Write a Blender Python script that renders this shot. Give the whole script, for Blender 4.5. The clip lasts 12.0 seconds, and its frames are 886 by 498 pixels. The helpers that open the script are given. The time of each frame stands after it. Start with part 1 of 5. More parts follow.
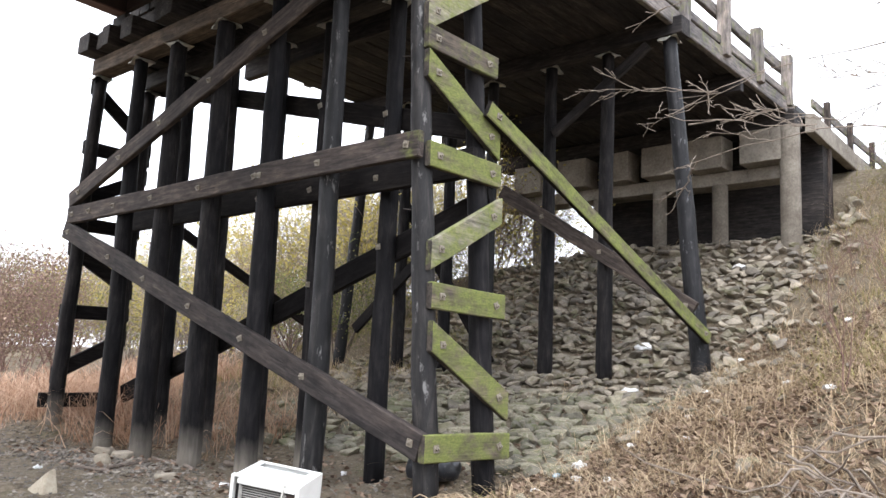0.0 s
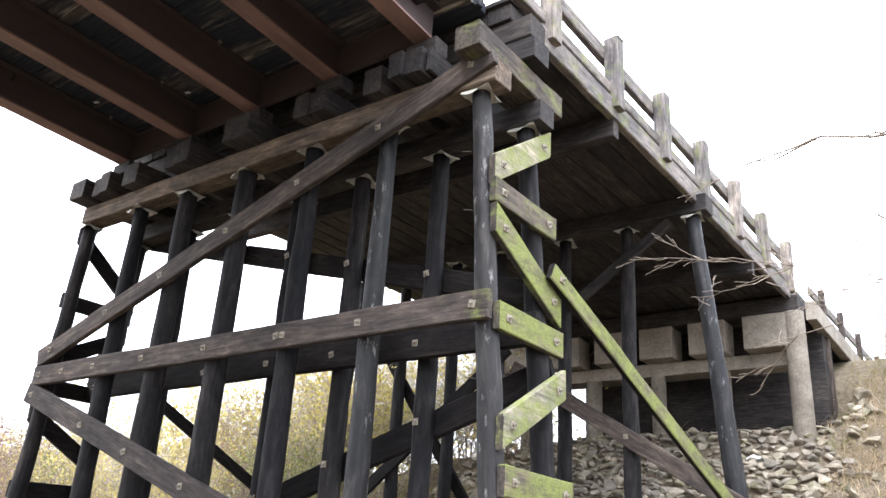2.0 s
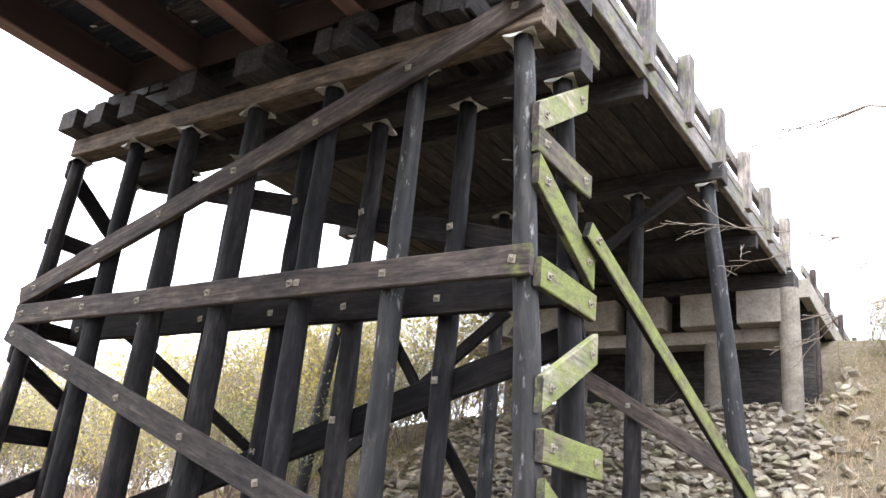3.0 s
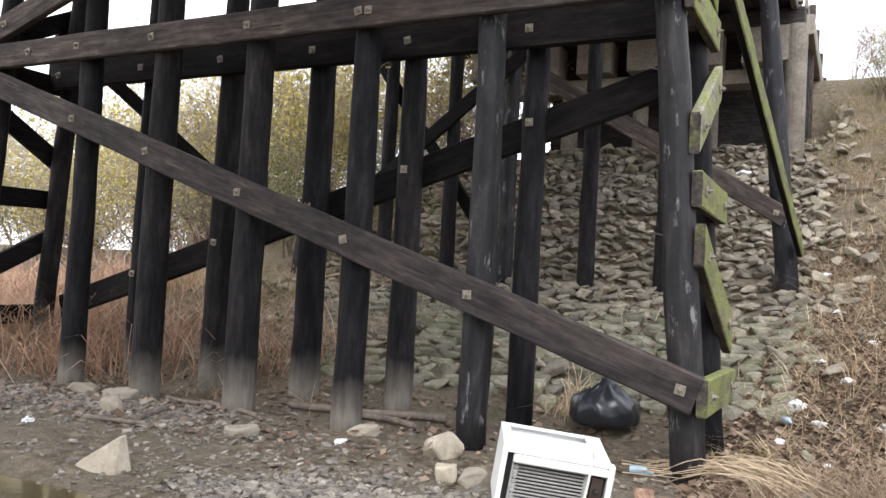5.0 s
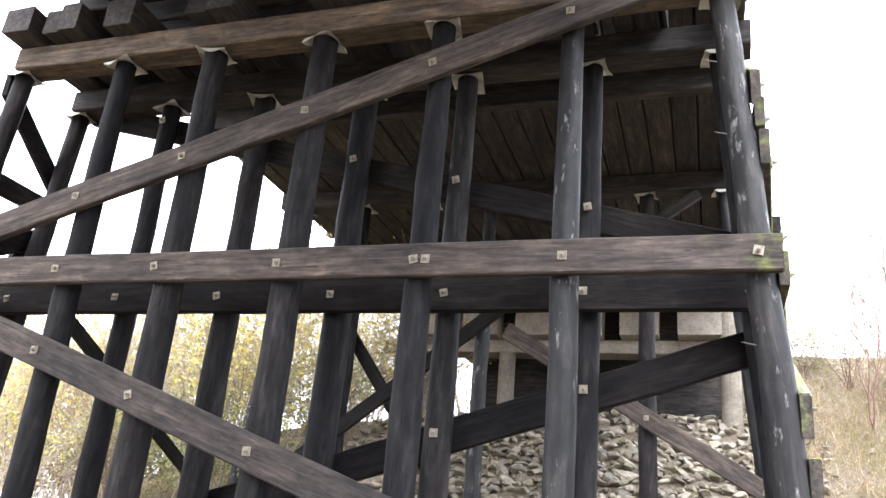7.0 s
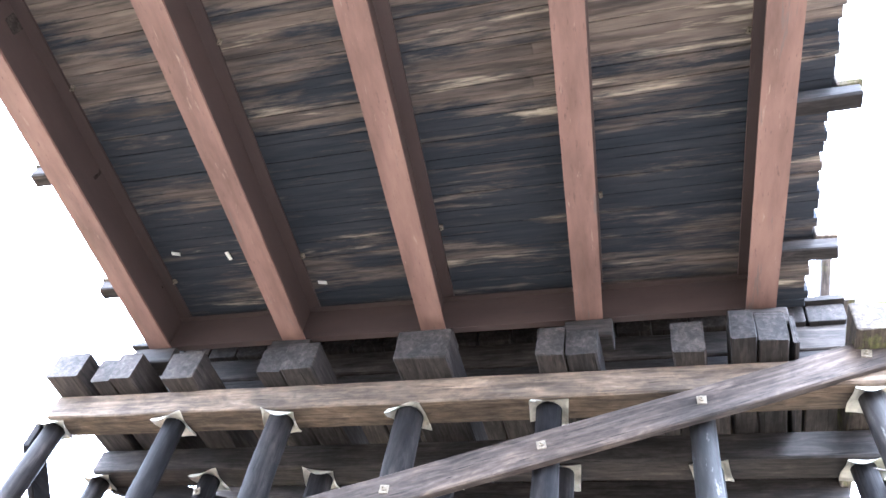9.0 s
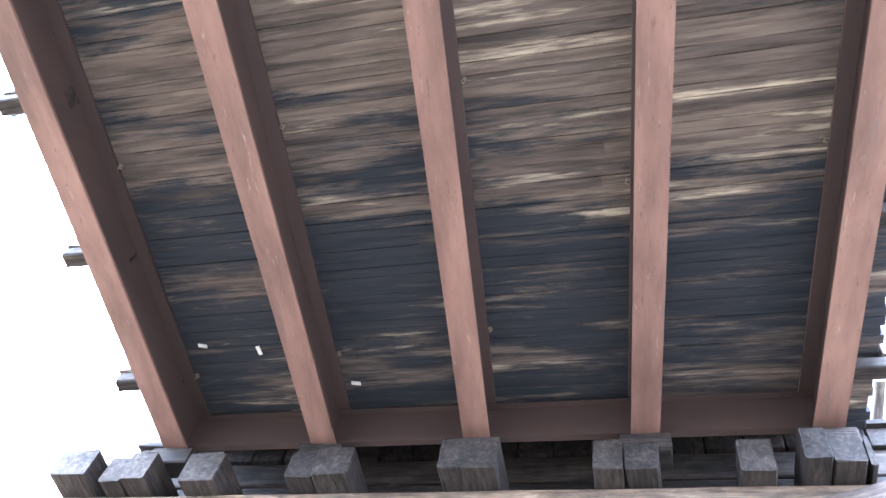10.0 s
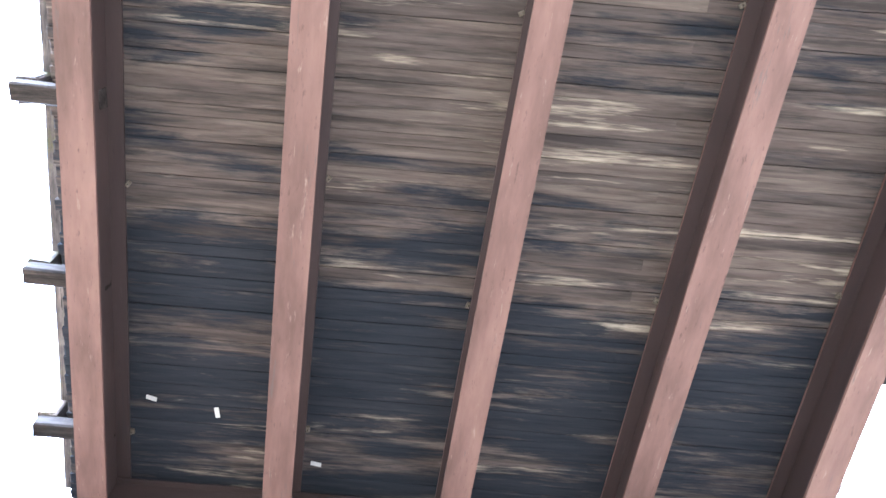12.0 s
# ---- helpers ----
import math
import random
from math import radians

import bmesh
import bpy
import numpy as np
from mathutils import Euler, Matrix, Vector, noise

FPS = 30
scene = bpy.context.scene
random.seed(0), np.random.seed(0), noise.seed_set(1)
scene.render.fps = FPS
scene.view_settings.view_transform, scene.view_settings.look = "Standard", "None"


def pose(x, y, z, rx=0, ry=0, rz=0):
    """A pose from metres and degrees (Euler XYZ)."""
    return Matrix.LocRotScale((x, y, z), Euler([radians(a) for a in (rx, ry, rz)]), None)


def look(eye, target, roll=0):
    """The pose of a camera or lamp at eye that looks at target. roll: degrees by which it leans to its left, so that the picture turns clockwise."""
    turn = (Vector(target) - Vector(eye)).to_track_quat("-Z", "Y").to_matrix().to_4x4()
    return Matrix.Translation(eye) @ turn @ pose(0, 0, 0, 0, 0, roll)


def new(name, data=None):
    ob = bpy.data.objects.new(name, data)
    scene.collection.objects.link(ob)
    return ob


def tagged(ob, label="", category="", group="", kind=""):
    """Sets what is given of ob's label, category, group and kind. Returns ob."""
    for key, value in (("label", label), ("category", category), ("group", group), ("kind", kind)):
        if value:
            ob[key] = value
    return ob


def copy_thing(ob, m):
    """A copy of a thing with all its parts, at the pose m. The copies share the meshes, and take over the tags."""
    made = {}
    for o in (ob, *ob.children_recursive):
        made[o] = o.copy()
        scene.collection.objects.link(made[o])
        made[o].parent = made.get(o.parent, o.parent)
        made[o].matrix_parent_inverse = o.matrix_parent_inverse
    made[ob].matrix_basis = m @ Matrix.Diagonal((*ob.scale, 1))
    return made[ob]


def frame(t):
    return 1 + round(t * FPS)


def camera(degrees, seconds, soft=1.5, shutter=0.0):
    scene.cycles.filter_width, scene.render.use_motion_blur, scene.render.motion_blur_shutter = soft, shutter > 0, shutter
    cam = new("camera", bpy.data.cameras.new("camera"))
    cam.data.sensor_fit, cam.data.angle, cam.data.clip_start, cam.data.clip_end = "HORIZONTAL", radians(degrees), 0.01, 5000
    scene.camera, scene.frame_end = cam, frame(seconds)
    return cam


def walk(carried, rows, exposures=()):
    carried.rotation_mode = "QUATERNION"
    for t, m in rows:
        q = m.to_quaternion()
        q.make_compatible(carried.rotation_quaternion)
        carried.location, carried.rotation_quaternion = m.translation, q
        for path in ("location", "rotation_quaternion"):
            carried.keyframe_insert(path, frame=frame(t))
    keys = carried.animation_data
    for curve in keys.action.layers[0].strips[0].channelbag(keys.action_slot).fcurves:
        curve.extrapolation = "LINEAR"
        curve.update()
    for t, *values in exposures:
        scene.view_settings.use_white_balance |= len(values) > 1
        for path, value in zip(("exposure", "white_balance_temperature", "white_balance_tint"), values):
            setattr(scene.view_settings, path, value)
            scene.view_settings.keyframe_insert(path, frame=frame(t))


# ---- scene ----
cam = camera(57.39, 12.0)
PATH = [
    (0, (5.518, -5.637, 1.306), (4.203, -4.160, 1.606), 2.55),
    (0.5, (5.184, -5.585, 1.322), (3.935, -4.101, 1.809), 2.21),
    (1, (4.805, -5.653, 1.347), (3.608, -4.189, 1.999), 1.86),
    (1.5, (4.413, -5.648, 1.309), (3.254, -4.200, 2.057), 3.28),
    (2, (3.983, -5.640, 1.319), (2.840, -4.174, 2.057), 3.81),
    (2.5, (3.535, -5.638, 1.323), (2.423, -4.136, 2.035), 4.68),
    (2.7, (3.416, -5.636, 1.308), (2.309, -4.120, 1.998), 5.34),
    (4.3, (1.935, -5.682, 1.414), (0.945, -3.991, 1.812), 4.99),
    (4.5, (1.784, -5.702, 1.413), (0.796, -3.992, 1.726), 4.17),
    (5, (1.311, -5.707, 1.279), (0.392, -3.933, 1.361), 3.24),
    (5.5, (0.881, -5.684, 1.329), (0.034, -3.874, 1.257), 2.33),
    (6, (0.570, -5.693, 1.338), (-0.275, -3.880, 1.369), 1.52),
    (6.5, (0.103, -5.664, 1.362), (-0.671, -3.855, 1.719), 3.98),
    (7, (-0.362, -5.687, 1.391), (-0.975, -3.917, 2.091), 5.18),
    (7.5, (-0.696, -5.530, 1.446), (-1.221, -3.925, 2.518), 6.63),
    (7.7, (-0.813, -5.500, 1.477), (-1.315, -3.972, 2.666), 6.76),
    (9.3, (-1.692, -4.989, 1.655), (-2.228, -3.844, 3.205), 14.25),
    (9.5, (-1.827, -4.976, 1.653), (-2.346, -3.882, 3.245), 15.02),
    (10, (-2.221, -4.880, 1.644), (-2.668, -3.898, 3.329), 16.10),
    (10.5, (-2.688, -4.846, 1.607), (-3.066, -3.907, 3.332), 15.34),
    (11, (-3.057, -4.795, 1.565), (-3.346, -3.915, 3.337), 14.34),
    (11.5, (-3.543, -4.763, 1.597), (-3.693, -3.917, 3.403), 10.37),
    (12, (-3.876, -4.757, 1.564), (-3.867, -3.979, 3.406), 4.19),
]
EXPOSURES = ((0.0, 1.82, 6000, 10), (0.6, 1.98, 6000, 10), (1.5, 2.48, 5900, 10), (2.7, 2.48, 5900, 10), (4.5, 2.1, 6050, 10), (5.0, 1.72, 6050, 10), (5.5, 1.13, 6050, 10), (6.0, 1.4, 6050, 10), (6.5, 2.35, 5950, 10), (7.0, 3.0, 5900, 10), (7.5, 3.96, 5700, 10), (9.3, 5.1, 4950, 10), (12.0, 5.3, 4760, 10))
walk(cam, [(t, look(eye, target, roll)) for t, eye, target, roll in PATH], EXPOSURES)
# path end
# ---- light ----
world = bpy.data.worlds.new("sky")
scene.world = world
world.use_nodes = True
wn, wl = world.node_tree.nodes, world.node_tree.links
sky = wn.new("ShaderNodeTexSky")
sky.sky_type, sky.sun_disc = "NISHITA", False
sky.sun_elevation, sky.sun_rotation = radians(42), radians(200)
sky.air_density, sky.dust_density, sky.ozone_density = 1.0, 6.0, 1.0
cloud = wn.new("ShaderNodeMix")
cloud.data_type = "RGBA"
cloud.inputs[0].default_value = 0.82
cloud.inputs[7].default_value = (9.4, 9.3, 9.3, 1)
wl.new(sky.outputs[0], cloud.inputs[6])
wl.new(cloud.outputs[2], wn["Background"].inputs[0])
wn["Background"].inputs[1].default_value = 0.12

sun_data = bpy.data.lights.new("sun", "SUN")
sun_data.energy, sun_data.angle, sun_data.color = 0.8, radians(25), (1.0, 0.97, 0.92)
sun = new("sun", sun_data)
sun.matrix_world = look((8, -20, 20), (0, 0, 0))


# ---- materials ----
def material(name, rough=0.8, metal=0.0, spec=0.3):
    mat = bpy.data.materials.new(name)
    mat.use_nodes = True
    b = mat.node_tree.nodes["Principled BSDF"]
    b.inputs["Roughness"].default_value, b.inputs["Metallic"].default_value = rough, metal
    b.inputs["Specular IOR Level"].default_value = spec
    return mat, mat.node_tree.nodes, mat.node_tree.links, b


def coords(n, l, scale, shift=True, kind="Object"):
    tc, mp = n.new("ShaderNodeTexCoord"), n.new("ShaderNodeMapping")
    mp.inputs["Scale"].default_value = scale
    if shift:
        oi, mul = n.new("ShaderNodeObjectInfo"), n.new("ShaderNodeMath")
        mul.operation, mul.inputs[1].default_value = "MULTIPLY", 37.0
        l.new(oi.outputs["Random"], mul.inputs[0])
        l.new(mul.outputs[0], mp.inputs["Location"])
    l.new(tc.outputs[kind], mp.inputs["Vector"])
    return mp.outputs[0]


def noise_tex(n, l, vec, scale, detail=4.0, rough=0.6, distort=0.0):
    t = n.new("ShaderNodeTexNoise")
    t.inputs["Scale"].default_value, t.inputs["Detail"].default_value = scale, detail
    t.inputs["Roughness"].default_value, t.inputs["Distortion"].default_value = rough, distort
    l.new(vec, t.inputs["Vector"])
    return t.outputs["Fac"]


def ramp(n, l, fac, stops):
    r = n.new("ShaderNodeValToRGB")
    while len(r.color_ramp.elements) < len(stops):
        r.color_ramp.elements.new(0.5)
    for e, (p, c) in zip(r.color_ramp.elements, stops):
        e.position, e.color = p, (*c, 1)
    l.new(fac, r.inputs[0])
    return r.outputs[0]


def mix(n, l, fac, a, b, mode="MIX"):
    m = n.new("ShaderNodeMix")
    m.data_type, m.blend_type = "RGBA", mode
    for sock, v in ((m.inputs[0], fac), (m.inputs[6], a), (m.inputs[7], b)):
        if isinstance(v, (int, float)):
            sock.default_value = v
        elif isinstance(v, tuple):
            sock.default_value = (*v, 1)
        else:
            l.new(v, sock)
    return m.outputs[2]


def bump(n, l, b, height, strength, dist=0.02):
    bp = n.new("ShaderNodeBump")
    bp.inputs["Strength"].default_value, bp.inputs["Distance"].default_value = strength, dist
    l.new(height, bp.inputs["Height"])
    l.new(bp.outputs[0], b.inputs["Normal"])


GREY = ((0.0, (0, 0, 0)), (1.0, (1, 1, 1)))


def wood(name, dark, mid, light, moss=0.0, silt=False, moss_from=None, spots=None, rough=0.85, spec=0.25, grain=14.0):
    """Weathered timber with its grain along local x; moss: share of green growth; silt: a pale water mark at the foot."""
    mat, n, l, b = material(name, rough, 0, spec)
    g = noise_tex(n, l, coords(n, l, (1.1, grain * 0.8, grain * 0.8)), 2.2, 5, 0.58, 0.6)
    big = noise_tex(n, l, coords(n, l, (0.8, 2.5, 2.5)), 1.4, 4, 0.6)
    col = ramp(n, l, g, ((0.22, dark), (0.5, mid), (0.84, light)))
    blotch = noise_tex(n, l, coords(n, l, (2.6, 5, 5)), 2.0, 5, 0.7, 0.5)
    col = mix(n, l, 1.0, col, ramp(n, l, blotch, ((0.30, (0.55, 0.55, 0.58)), (0.55, (1.0, 1.0, 1.0)), (0.74, (1.5, 1.42, 1.34)))), "MULTIPLY")
    worn = ramp(n, l, big, ((0.35, (0.55, 0.55, 0.57)), (0.65, (1.15, 1.1, 1.05))))
    col = mix(n, l, 1.0, col, worn, "MULTIPLY")
    oi = n.new("ShaderNodeObjectInfo")
    tone = ramp(n, l, oi.outputs["Random"], ((0.0, (0.75, 0.75, 0.78)), (1.0, (1.2, 1.15, 1.1))))
    col = mix(n, l, 1.0, col, tone, "MULTIPLY")
    crack = noise_tex(n, l, coords(n, l, (0.9, 26, 26)), 3.0, 2, 0.5, 0.8)
    col = mix(n, l, ramp(n, l, crack, ((0.30, (0.9, 0.9, 0.9)), (0.37, (0, 0, 0)))), col, tuple(v * 0.35 for v in dark))
    if spots:
        s = noise_tex(n, l, coords(n, l, (1.0, 3.0, 3.0)), 3.1, 5, 0.7)
        col = mix(n, l, ramp(n, l, s, ((0.6, (0, 0, 0)), (0.68, (1, 1, 1)))), col, spots)
    if moss:
        m = noise_tex(n, l, coords(n, l, (2.0, 3.0, 3.0)), 1.7, 5, 0.65)
        fine = noise_tex(n, l, coords(n, l, (30, 60, 60)), 1.0, 3)
        green = ramp(n, l, fine, ((0.25, (0.088, 0.105, 0.028)), (0.75, (0.205, 0.225, 0.062))))
        edge = 0.62 - 0.35 * moss
        cover = ramp(n, l, m, ((edge - 0.08, (0, 0, 0)), (edge + 0.16, (0.88, 0.88, 0.88))))
        if moss_from:
            where, end = n.new("ShaderNodeSeparateXYZ"), n.new("ShaderNodeMapRange")
            l.new(n.new("ShaderNodeTexCoord").outputs["Object"], where.inputs[0])
            l.new(where.outputs[0], end.inputs["Value"])
            end.inputs["From Min"].default_value, end.inputs["From Max"].default_value = moss_from, moss_from + 0.4
            cover = mix(n, l, 1.0, cover, end.outputs[0], "MULTIPLY")
        col = mix(n, l, cover, col, green)
    if silt:
        sep, wob = n.new("ShaderNodeSeparateXYZ"), n.new("ShaderNodeMath")
        tc = n.new("ShaderNodeTexCoord")
        l.new(tc.outputs["Object"], sep.inputs[0])
        wob.operation, wob.inputs[1].default_value = "MULTIPLY_ADD", 0.5
        l.new(big, wob.inputs[0])
        l.new(sep.outputs[0], wob.inputs[2])
        mask = ramp(n, l, wob.outputs[0], ((0.60, (0.85, 0.85, 0.85)), (0.74, (0.4, 0.4, 0.4)), (0.98, (0, 0, 0))))
        col = mix(n, l, mask, col, mix(n, l, g, (0.13, 0.115, 0.10), (0.33, 0.295, 0.25)))
    l.new(col, b.inputs["Base Color"])
    bump(n, l, b, g, 0.55, 0.012)
    return mat


PILE = wood("creosoted_pile", (0.005, 0.0048, 0.006), (0.0145, 0.0138, 0.0152), (0.044, 0.041, 0.041), silt=True, rough=0.72, spec=0.12, grain=10)
PILE_DRY = wood("creosoted_pile_on_stones", (0.005, 0.0048, 0.006), (0.0145, 0.0138, 0.0152), (0.044, 0.041, 0.041), rough=0.72, spec=0.12, grain=10)
PILE_PALE_DRY = wood("peeled_pile_on_stones", (0.006, 0.006, 0.009), (0.013, 0.013, 0.015), (0.045, 0.044, 0.046), spots=(0.12, 0.12, 0.125), rough=0.6, grain=8)
PILE_PALE = wood("peeled_creosoted_pile", (0.006, 0.0058, 0.0068), (0.0145, 0.0138, 0.0148), (0.055, 0.0525, 0.051), spots=(0.14, 0.136, 0.133), rough=0.6, grain=8)
DARK = wood("dark_creosoted_plank", (0.005, 0.0045, 0.0047), (0.0135, 0.012, 0.012), (0.034, 0.03, 0.028), spec=0.12)
PLANK_RGB = (0.02, 0.0165, 0.0155), (0.058, 0.048, 0.043), (0.135, 0.115, 0.102)
PLANK = wood("weathered_brown_plank", *PLANK_RGB)
PLANK_MOSS_END = wood("brown_plank_with_mossy_end", *PLANK_RGB, moss=0.2, moss_from=7.2)
CAPWOOD = wood("sawn_cap_timber", (0.05, 0.038, 0.028), (0.14, 0.109, 0.08), (0.275, 0.225, 0.17))
MOSSY = wood("mossy_plank", (0.04, 0.035, 0.028), (0.11, 0.095, 0.075), (0.22, 0.19, 0.15), moss=0.62)
PALE_MOSSY = wood("pale_lichen_plank", (0.09, 0.085, 0.065), (0.24, 0.23, 0.18), (0.44, 0.43, 0.36), moss=0.5)
HALF_MOSSY = wood("half_mossy_timber", (0.04, 0.035, 0.028), (0.10, 0.085, 0.068), (0.2, 0.17, 0.135), moss=0.22)
RAILWOOD = wood("grey_railing_timber", (0.075, 0.07, 0.066), (0.195, 0.18, 0.17), (0.36, 0.335, 0.315), moss=0.05)
STRINGER = wood("dark_stringer_timber", (0.014, 0.013, 0.013), (0.033, 0.03, 0.03), (0.08, 0.073, 0.07))
END_MOSSY = wood("dark_timber_with_moss_specks", (0.02, 0.018, 0.016), (0.055, 0.048, 0.042), (0.12, 0.105, 0.09), moss=0.05)
BOARD = wood("red_brown_board", (0.20, 0.115, 0.08), (0.37, 0.235, 0.165), (0.5, 0.36, 0.27))


def deck_material():
    """Rotted laminated deck seen from below: brown grey, pale torn streaks, broad blue-black damp stains."""
    mat, n, l, b = material("rotted_deck_boards", 0.92, 0, 0.12)
    g = noise_tex(n, l, coords(n, l, (0.9, 12, 12)), 1.6, 5, 0.62, 0.3)
    geo = n.new("ShaderNodeNewGeometry")

    def place(scale, shift=(0, 0, 0)):
        mp = n.new("ShaderNodeMapping")
        mp.inputs["Scale"].default_value, mp.inputs["Location"].default_value = scale, shift
        l.new(geo.outputs["Position"], mp.inputs["Vector"])
        return mp.outputs[0]

    big = noise_tex(n, l, place((0.28, 1.0, 0.3), (3.1, 0.4, 0)), 1.3, 4, 0.6, 0.2)
    sp, leak = n.new("ShaderNodeSeparateXYZ"), n.new("ShaderNodeMapRange")
    l.new(geo.outputs["Position"], sp.inputs[0])
    leak.inputs["From Min"].default_value, leak.inputs["From Max"].default_value = -3.3, -1.9
    leak.inputs["To Min"].default_value, leak.inputs["To Max"].default_value = 0.05, -0.19
    l.new(sp.outputs[1], leak.inputs["Value"])
    wet = n.new("ShaderNodeMath")
    wet.operation = "ADD"
    l.new(big, wet.inputs[0])
    l.new(leak.outputs[0], wet.inputs[1])
    # ragged edges of the stains follow the boards
    fray = noise_tex(n, l, place((0.6, 6.0, 2.0)), 1.5, 6, 0.72, 0.3)
    ragged = n.new("ShaderNodeMath")
    ragged.operation, ragged.inputs[1].default_value = "MULTIPLY_ADD", 0.95
    l.new(fray, ragged.inputs[0])
    l.new(wet.outputs[0], ragged.inputs[2])
    oi = n.new("ShaderNodeObjectInfo")
    col = ramp(n, l, g, ((0.18, (0.052, 0.044, 0.04)), (0.45, (0.118, 0.099, 0.09)), (0.66, (0.172, 0.147, 0.131)), (0.86, (0.285, 0.25, 0.215))))
    tone = ramp(n, l, oi.outputs["Random"], ((0.0, (0.72, 0.72, 0.74)), (0.5, (0.95, 0.93, 0.93)), (1.0, (1.2, 1.17, 1.12))))
    col = mix(n, l, 1.0, col, tone, "MULTIPLY")
    tear = noise_tex(n, l, place((0.42, 5.6, 3.0)), 1.5, 5, 0.64, 0.12)
    patchy = noise_tex(n, l, place((0.5, 0.7, 1.0), (7.7, 1.0, 0)), 1.3, 3)
    pale = n.new("ShaderNodeMath")
    pale.operation, pale.inputs[1].default_value = "MULTIPLY_ADD", 0.35
    l.new(patchy, pale.inputs[0])
    l.new(tear, pale.inputs[2])
    col = mix(n, l, ramp(n, l, tear, ((0.36, (0.75, 0.75, 0.75)), (0.48, (0, 0, 0)))), col, (0.045, 0.04, 0.039))
    col = mix(n, l, ramp(n, l, pale.outputs[0], ((0.765, (0, 0, 0)), (0.87, (0.9, 0.9, 0.9)))), col, (0.50, 0.44, 0.35))
    damp = ramp(n, l, ragged.outputs[0], ((0.81, (0.95, 0.95, 0.95)), (0.97, (0, 0, 0))))
    col = mix(n, l, damp, col, mix(n, l, g, (0.010, 0.014, 0.022), (0.045, 0.051, 0.064)))
    l.new(col, b.inputs["Base Color"])
    bump(n, l, b, g, 0.8, 0.02)
    return mat


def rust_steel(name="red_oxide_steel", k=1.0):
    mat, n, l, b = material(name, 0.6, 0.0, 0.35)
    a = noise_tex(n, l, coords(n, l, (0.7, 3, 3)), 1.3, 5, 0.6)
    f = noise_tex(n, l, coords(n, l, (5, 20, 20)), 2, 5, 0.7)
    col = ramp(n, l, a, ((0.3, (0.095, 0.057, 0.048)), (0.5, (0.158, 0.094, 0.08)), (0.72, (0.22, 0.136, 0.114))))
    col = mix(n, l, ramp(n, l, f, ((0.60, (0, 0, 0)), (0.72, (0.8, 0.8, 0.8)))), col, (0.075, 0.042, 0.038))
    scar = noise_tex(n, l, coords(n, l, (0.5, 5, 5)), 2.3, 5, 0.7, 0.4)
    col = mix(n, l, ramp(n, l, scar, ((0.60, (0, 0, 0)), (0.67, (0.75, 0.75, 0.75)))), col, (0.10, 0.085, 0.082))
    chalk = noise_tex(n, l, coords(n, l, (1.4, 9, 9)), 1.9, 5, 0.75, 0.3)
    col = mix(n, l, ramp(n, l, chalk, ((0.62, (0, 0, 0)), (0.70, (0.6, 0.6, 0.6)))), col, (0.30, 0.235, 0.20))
    # k below 1 darkens the paint, for faces that lie in shade
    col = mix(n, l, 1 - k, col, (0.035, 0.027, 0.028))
    l.new(col, b.inputs["Base Color"])
    bump(n, l, b, f, 0.25, 0.006)
    return mat


def speckled(name, stops, scale=3.0, fine=22.0, rough=0.9, bump_by=0.5, moss=None, spec=0.25, shift=True, tone=True):
    mat, n, l, b = material(name, rough, 0, spec)
    v = coords(n, l, (1, 1, 1), shift)
    a, f = noise_tex(n, l, v, scale, 5, 0.6), noise_tex(n, l, v, fine, 5, 0.7)
    m = n.new("ShaderNodeMath")
    m.operation, m.inputs[1].default_value = "MULTIPLY_ADD", 0.45
    l.new(f, m.inputs[0])
    half = n.new("ShaderNodeMath")
    half.operation, half.inputs[1].default_value = "MULTIPLY", 0.55
    l.new(a, half.inputs[0])
    l.new(half.outputs[0], m.inputs[2])
    col = ramp(n, l, m.outputs[0], stops)
    if tone:
        oi, geo = n.new("ShaderNodeObjectInfo"), n.new("ShaderNodeNewGeometry")
        add = n.new("ShaderNodeMath")
        add.operation = "ADD"
        l.new(oi.outputs["Random"], add.inputs[0])
        l.new(geo.outputs["Random Per Island"], add.inputs[1])
        fr = n.new("ShaderNodeMath")
        fr.operation = "FRACT"
        l.new(add.outputs[0], fr.inputs[0])
        col = mix(n, l, 1.0, col, ramp(n, l, fr.outputs[0], ((0, (0.6, 0.6, 0.62)), (1, (1.25, 1.22, 1.15)))), "MULTIPLY")
    if moss:
        mm = noise_tex(n, l, v, 2.3, 5, 0.65)
        col = mix(n, l, ramp(n, l, mm, ((0.48, (0, 0, 0)), (0.64, (0.7, 0.7, 0.7)))), col, moss)
    l.new(col, b.inputs["Base Color"])
    bump(n, l, b, f, bump_by, 0.015)
    return mat


